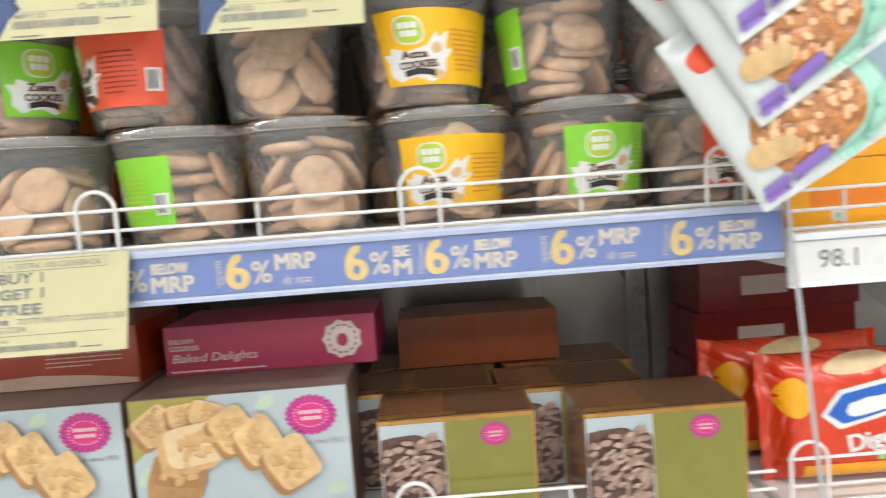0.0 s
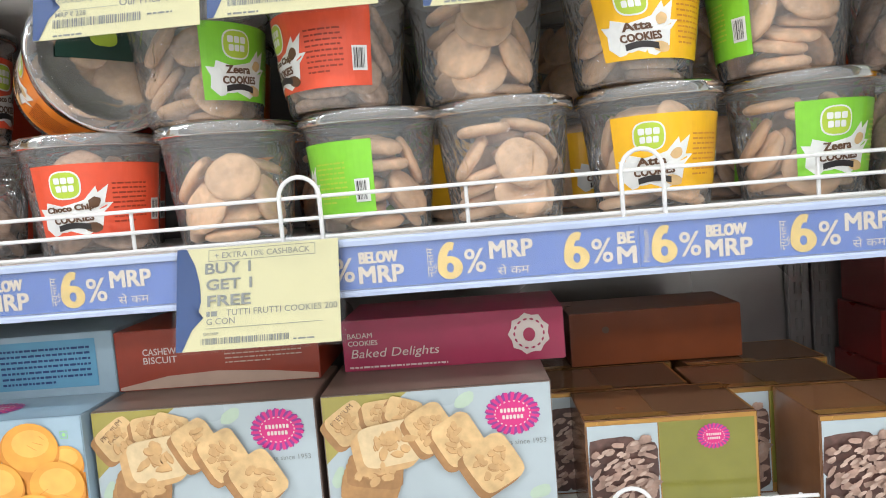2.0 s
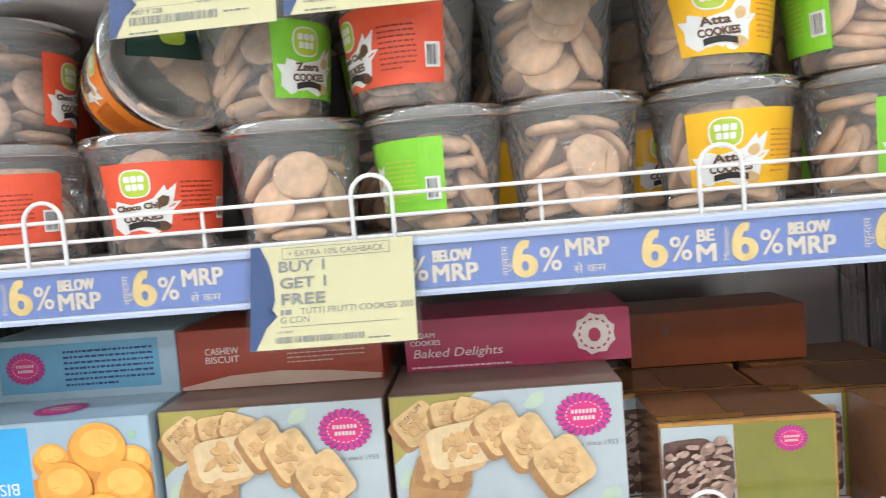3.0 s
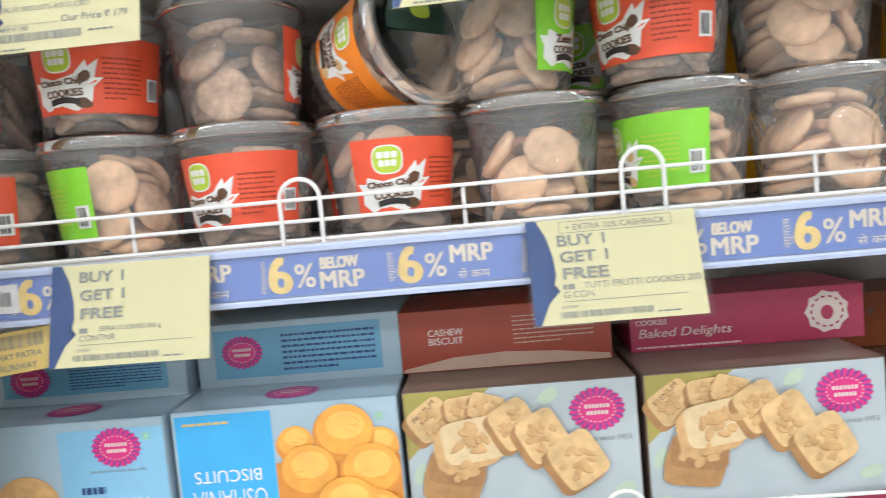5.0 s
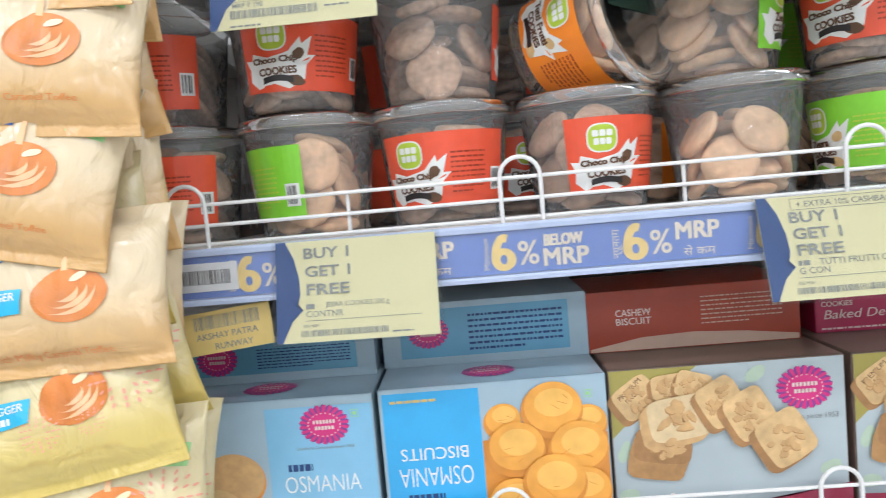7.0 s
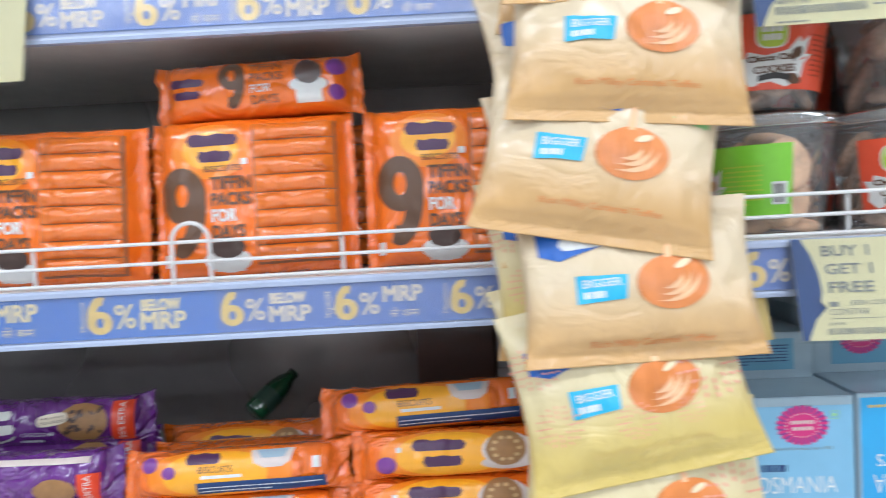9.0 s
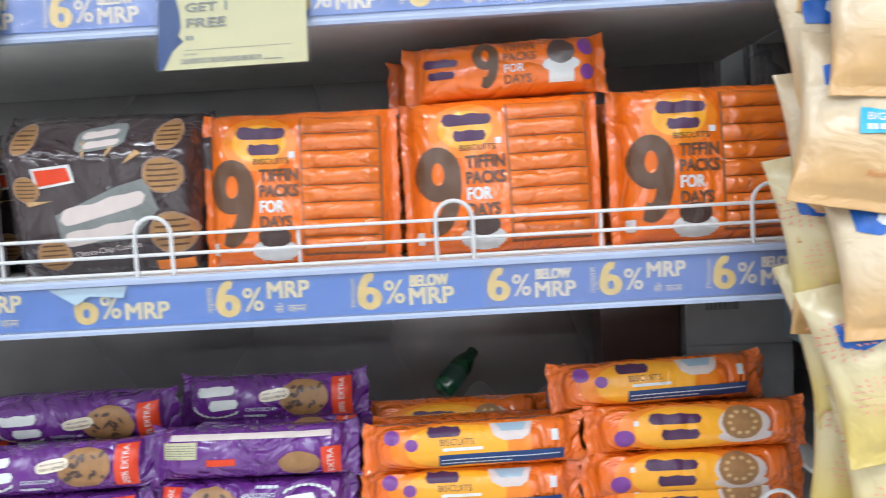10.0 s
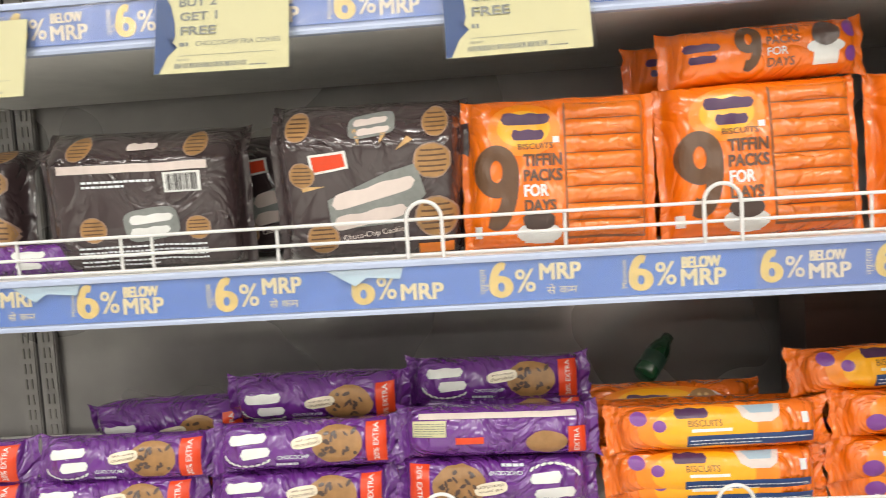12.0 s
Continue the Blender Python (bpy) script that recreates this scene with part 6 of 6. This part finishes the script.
# ---- hanging toffee bags between the bays ----
def toffee_bag(seed, festive=False, hill=True, w=0.174, h=0.136):
    flat, g = pillow(w, h, 0.040, seed, 0.011, 3.5, 2.4, 0.0030, "y", 0.8, 0.07)
    on = lambda a, b, k: flat(a, b * 0.84, k)
    SOFT.add(on)
    t = thing("toffee_bag", ("yellow festive" if festive else "tan") + " film bag of caramel toffees hanging on a clip strip", "sweet bag", pose(0, 0, 0), "toffee bags")
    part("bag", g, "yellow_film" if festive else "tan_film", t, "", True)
    lay("brand_shape", fan([(-0.075, 0.044), (-0.02, 0.050), (0.012, 0.044), (0.010, 0.030), (-0.02, 0.031), (-0.06, 0.018), (-0.075, 0.024)], 3), "deep_blue", t, on, 0.0009, "blue brand mark")
    lay("brand_mark", blobs(-0.060, 0.027, 0.006, 0.043, 5, 0.006), "white_ink", t, on, 0.0013)
    if hill:
        lay("hill_print", fan([(0.036, 0.036), (0.055, 0.029), (0.077, 0.026), (0.079, 0.046), (0.050, 0.050)], 3), "print_green", t, on, 0.0008)
    lay("caramel_print", disc(0.022, -0.006, 0.028, 0.023, 26, 0.15), "caramel", t, on, 0.0010, "printed caramel sweet")
    swirl = []
    for q, a0, a1 in ((0.86, 3.5, 5.6), (0.60, 3.3, 5.9), (0.34, 3.1, 6.1)):
        arc = [a0 + (a1 - a0) * k / 10 for k in range(11)]
        thick = [0.11 * math.sin(math.pi * k / 10) + 0.01 for k in range(11)]
        edge = [(0.022 + 0.027 * (q + 0.05) * math.cos(a), -0.006 + 0.022 * (q + w) * math.sin(a) + 0.003) for a, w in zip(arc, thick)]
        inner = [(0.022 + 0.027 * (q + 0.05) * math.cos(a), -0.006 + 0.022 * (q - w) * math.sin(a) + 0.003) for a, w in zip(arc, thick)]
        swirl.append((edge + inner, [(k, k + 1, k + 12, k + 11) for k in range(10)]))
    c, q = math.cos(0.75), math.sin(0.75)
    swirl = [([(0.022 + (x - 0.022) * c - (y + 0.006) * q, -0.006 + ((x - 0.022) * q + (y + 0.006) * c) * 0.84) for x, y in gv], gf) for gv, gf in swirl]
    lay("swirl_print", merge(*swirl), "caramel_light", t, on, 0.0014)
    lay("drip_print", fan([(0.017, 0.014), (0.022, 0.014), (0.0215, 0.040), (0.0185, 0.040)], 3), "caramel_light", t, on, 0.0012)
    lay("gloss_print", disc(0.030, 0.008, 0.007, 0.0028, 12, 0.5), "tan_pale", t, on, 0.0018)
    fl = lay("flag_print", fan([(-0.050, -0.020), (-0.014, -0.018), (-0.012, 0.002), (-0.050, 0.004)], 3), "flag_blue", t, on, 0.0012, "light blue flag")
    lay("flag_print_line", merge(word("BIGGER", -0.031, -0.0035, 0.0070, 0.028), bars(-0.045, -0.016, -0.019, -0.009, 1, 4, 0.8)), "white_ink", fl, on, 0.0016)
    lay("name_print", word("Rich Milky Caramel Toffee", 0.004, -0.054, 0.0066, 0.088), "kraft" if festive else "caramel", t, on, 0.0009)
    if festive:
        dots = []
        for cx, cy, r in ((0.060, 0.0, 0.024), (-0.070, 0.030, 0.018), (-0.062, -0.022, 0.016), (-0.005, -0.030, 0.014), (0.035, -0.03, 0.010)):
            for ring, n in ((1.0, 16), (0.75, 12), (0.5, 8)):
                dots += [disc(cx + r * ring * math.cos(2 * math.pi * k / n), cy + r * ring * math.sin(2 * math.pi * k / n), r * 0.11, r * 0.05, 6, 2 * math.pi * k / n) for k in range(n)]
        scatter("rangoli_print", dots, "coral_print", t, on, 0.0009, "coral rangoli dots")
    return t


ts = thing("clip_strip", "clear plastic hanging strip with toffee bags between two bays", "hanging strip", pose(-0.955, 0.592, 0))
part("strip", block(-0.018, 0.0, 1.02, 0.018, 0.0012, 1.70, 0.0004), "tag_film", ts)
part("hook", tube([(0, 0.0, 1.69), (0, 0.02, 1.70), (0, 0.06, 1.70)], 0.002), "wire", ts)
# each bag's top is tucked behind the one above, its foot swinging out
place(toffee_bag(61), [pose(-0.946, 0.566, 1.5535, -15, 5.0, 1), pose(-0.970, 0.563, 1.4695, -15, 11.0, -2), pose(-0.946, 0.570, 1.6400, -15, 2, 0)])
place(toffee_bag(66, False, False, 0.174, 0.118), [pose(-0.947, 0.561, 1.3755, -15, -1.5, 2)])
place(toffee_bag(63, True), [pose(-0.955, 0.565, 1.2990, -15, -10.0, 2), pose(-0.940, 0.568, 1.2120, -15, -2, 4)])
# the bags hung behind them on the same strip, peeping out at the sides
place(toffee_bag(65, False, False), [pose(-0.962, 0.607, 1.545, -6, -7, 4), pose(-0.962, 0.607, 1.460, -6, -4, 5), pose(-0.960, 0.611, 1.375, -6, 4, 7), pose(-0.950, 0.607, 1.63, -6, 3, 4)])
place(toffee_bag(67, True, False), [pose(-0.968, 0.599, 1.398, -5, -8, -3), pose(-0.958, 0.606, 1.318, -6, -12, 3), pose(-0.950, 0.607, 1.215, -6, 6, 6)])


# ---- hanging nut brittle pouches beside the far bay ----
def nut_pouch(seed):
    on, g = pillow(0.134, 0.158, 0.030, seed, 0.010, 5, 4, 0.0012, "y", 0.7)
    t = thing("nut_brittle_pouch", "glossy white pouch of nut brittle with a brown picture", "sweet bag", pose(0, 0, 0), "nut brittle pouches")
    part("pouch", g, "pouch_white", t, "", True)
    lay("mint_ground", disc(0.020, -0.030, 0.045, 0.046, 26, 0.2, 0.03, seed, 3), "mint_print", t, on, 0.0005, "mint printed ground")
    lay("brittle_print", disc(-0.003, -0.030, 0.047, 0.037, 30, 0.25, 0.06, seed, 2.6), "brittle", t, on, 0.0009, "picture of nut brittle")
    rnd = random.Random(seed)
    nuts = [disc(-0.003 + 0.042 * q * math.cos(a), -0.030 + 0.033 * q * math.sin(a), rnd.uniform(0.003, 0.006), rnd.uniform(0.002, 0.0035), 8, rnd.uniform(0, 3), 0.3, k) for k, (a, q) in enumerate((rnd.uniform(0, 6.28), math.sqrt(rnd.random())) for _ in range(46))]
    scatter("nut_print", nuts, "caramel_light", t, on, 0.0011)
    lay("peanut_print", merge(disc(-0.050, -0.038, 0.012, 0.010, 18), disc(-0.032, -0.042, 0.011, 0.009, 18), grid_rect(-0.050, -0.049, -0.032, -0.031)), "print_tan", t, on, 0.0034, "peanut in its shell")
    lay("name_mark", merge(fan([(-0.062, -0.074), (-0.040, -0.073), (-0.040, -0.060), (-0.062, -0.061)], 2), fan([(-0.036, -0.071), (-0.004, -0.068), (-0.004, -0.056), (-0.036, -0.059)], 2)), "lilac", t, on, 0.0036, "lilac name bars")
    lay("leaf_print", merge(disc(0.040, -0.064, 0.012, 0.007, 12, 0.8), disc(0.054, -0.050, 0.010, 0.006, 12, 0.2)), "mint_print", t, on, 0.0038)
    lay("red_mark", merge(disc(-0.040, 0.052, 0.018, 0.011, 16, 0.2, power=3)), "red_ink", t, on, 0.0008, "red brand mark")
    lay("blue_mark", disc(-0.010, 0.056, 0.012, 0.009, 16), "tag_blue", t, on, 0.0008)
    return t


ns = thing("clip_strip", "grey plastic hanging strip with nut brittle pouches", "hanging strip", pose(0.290, 0.632, 0, 0, -5, 0))
part("strip", block(0.107, 0.0, 1.05, 0.111, 0.0015, 1.70, 0.0004), "strip_grey", ns)
place(nut_pouch(71), [pose(0.259, 0.600, 1.492, -6, -29, 0), pose(0.247, 0.585, 1.559, -6, -31, 0), pose(0.227, 0.570, 1.620, -6, -31, 0), pose(0.238, 0.620, 1.565, -4, -38, 0)])

# ---- goods in the far bay ----
t, on = flat_box("orange_carton", "orange printed carton on the shelf of the next bay", 0.16, 0.062, 0.10, pose(0.388, 0.74, DECK_C + 0.0004), "amber_print", "far cartons")
lay("print_band", rect(-0.06, 0.018, 0.02, 0.034), "tub_orange", t, on, 0.0005)
lay("veg_mark", merge(rect(-0.040, 0.004, -0.028, 0.016)), "white_ink", t, on, 0.0005)
lay("veg_dot", disc(-0.034, 0.010, 0.003, n=10), "print_green", t, on, 0.0008)
t, on = flat_box("orange_carton", "orange printed carton on the shelf of the next bay", 0.16, 0.062, 0.10, pose(0.390, 0.745, DECK_C + 0.0630), "amber_print", "far cartons")
lay("print_band", rect(-0.06, 0.018, 0.02, 0.034), "red_ink", t, on, 0.0005)
t, on = flat_box("green_carton", "pale green and yellow carton standing behind on the shelf", 0.20, 0.145, 0.09, pose(0.470, 0.735, DECK_C + 0.126), "tub_yellow", "far cartons")
p = lay("pale_ground", rect(-0.099, 0.001, 0.099, 0.108), "box_pale", t, on, 0.0005, "pale mint ground")
lay("green_band", rect(-0.099, 0.085, 0.099, 0.125), "print_green", t, on, 0.0007)
lay("title_print", word("ER", -0.075, 0.105, 0.022), "white_ink", t, on, 0.0010)
lay("leaf_print", merge(disc(-0.078, 0.055, 0.012, 0.006, 12, 0.8), disc(-0.06, 0.045, 0.012, 0.005, 12, 2.2)), "mint_print", t, on, 0.0010)


def digestive_pack(seed):
    w, h, d = 0.20, 0.125, 0.06
    on, g = pillow(w, h, d, seed, 0.012, 8, 6, 0.0016)
    t = thing("digestive_pack", "glossy red film pack of digestive biscuits", "biscuit pack", pose(0, 0, 0), "digestive packs")
    part("wrapper", g, "red_film", t, "", True)
    lay("brand_shape", fan([(-0.052, 0.004), (-0.034, 0.028), (0.075, 0.046), (0.075, 0.014), (-0.036, -0.010)], 4), "white_ink", t, on, 0.0007)
    lay("brand_plate", fan([(-0.046, 0.005), (-0.031, 0.024), (0.072, 0.041), (0.072, 0.017), (-0.032, -0.005)], 4), "deep_blue", t, on, 0.0011, "blue brand plate")
    lay("brand_mark", blobs(-0.028, 0.006, 0.062, 0.024, 8, 0.016), "white_ink", t, on, 0.0015)
    tagged(scatter("name_print", bold(word("Digestive", 0.018, -0.021, 0.022, 0.092, 0.14), 0.0006), "white_ink", t, on, 0.0011), kind="")
    lay("round_print", disc(-0.074, 0.022, 0.014, 0.020, 20), "amber_print", t, on, 0.0009, "yellow round flash")
    lay("biscuit_print", disc(-0.010, 0.052, 0.036, 0.009, 20, 0.1), "print_cream", t, on, 0.0009)
    lay("foot_print", grid_rect(-0.070, -0.058, 0.080, -0.044), "amber_print", t, on, 0.0009, "yellow band along the foot")
    lay("veg_mark", rect(0.000, -0.042, 0.008, -0.034), "print_green", t, on, 0.0012)
    return t


place(digestive_pack(81), [pose(0.388, 0.725, 1.112 + 0.064, -6, 0, 0), pose(0.360, 0.800, 1.112 + 0.064, -6, 0, 0), pose(0.590, 0.725, 1.112 + 0.064, -6, 0, 0)])
t, on = flat_box("red_carton", "dark red cartons stacked at the back of the far shelf", 0.21, 0.065, 0.10, pose(0.405, 0.98, 1.1124), "deep_red", "red cartons")
lay("white_panel", rect(-0.05, 0.02, 0.01, 0.045), "rosette", t, on, 0.0005)
for k in (1, 2):
    copy_thing(t, pose(0.405 + 0.006 * k, 0.98, 1.1124 + 0.0656 * k))

for cx, cy, cz, cw, ch in ((-0.985, 0.975, D2 + 0.0004, 0.13, 0.135), (-0.985, 0.975, D2 + 0.136, 0.13, 0.09)):
    t, on = flat_box("grey_carton", "plain grey carton stored at the back of the shelf", cw, ch, 0.12, pose(cx, cy, cz), "strip_grey", "back cartons")
    lay("stamp_print", bars(-0.04, ch * 0.5, 0.03, ch * 0.5 + 0.014, 1, 3, 0.9), "ink_grey", t, on, 0.0005)
t, on = flat_box("dark_carton", "dark brown carton stored at the back of the shelf", 0.10, 0.19, 0.10, pose(-1.103, 0.985, D2 + 0.0004), "brown_print", "back cartons")
lay("tape_band", rect(-0.05, 0.08, 0.05, 0.10), "deep_red", t, on, 0.0005, "red printed band")

finish = [o for o in scene.objects if o.name.startswith("holder")]
for o in finish:
    o.visible_shadow = False
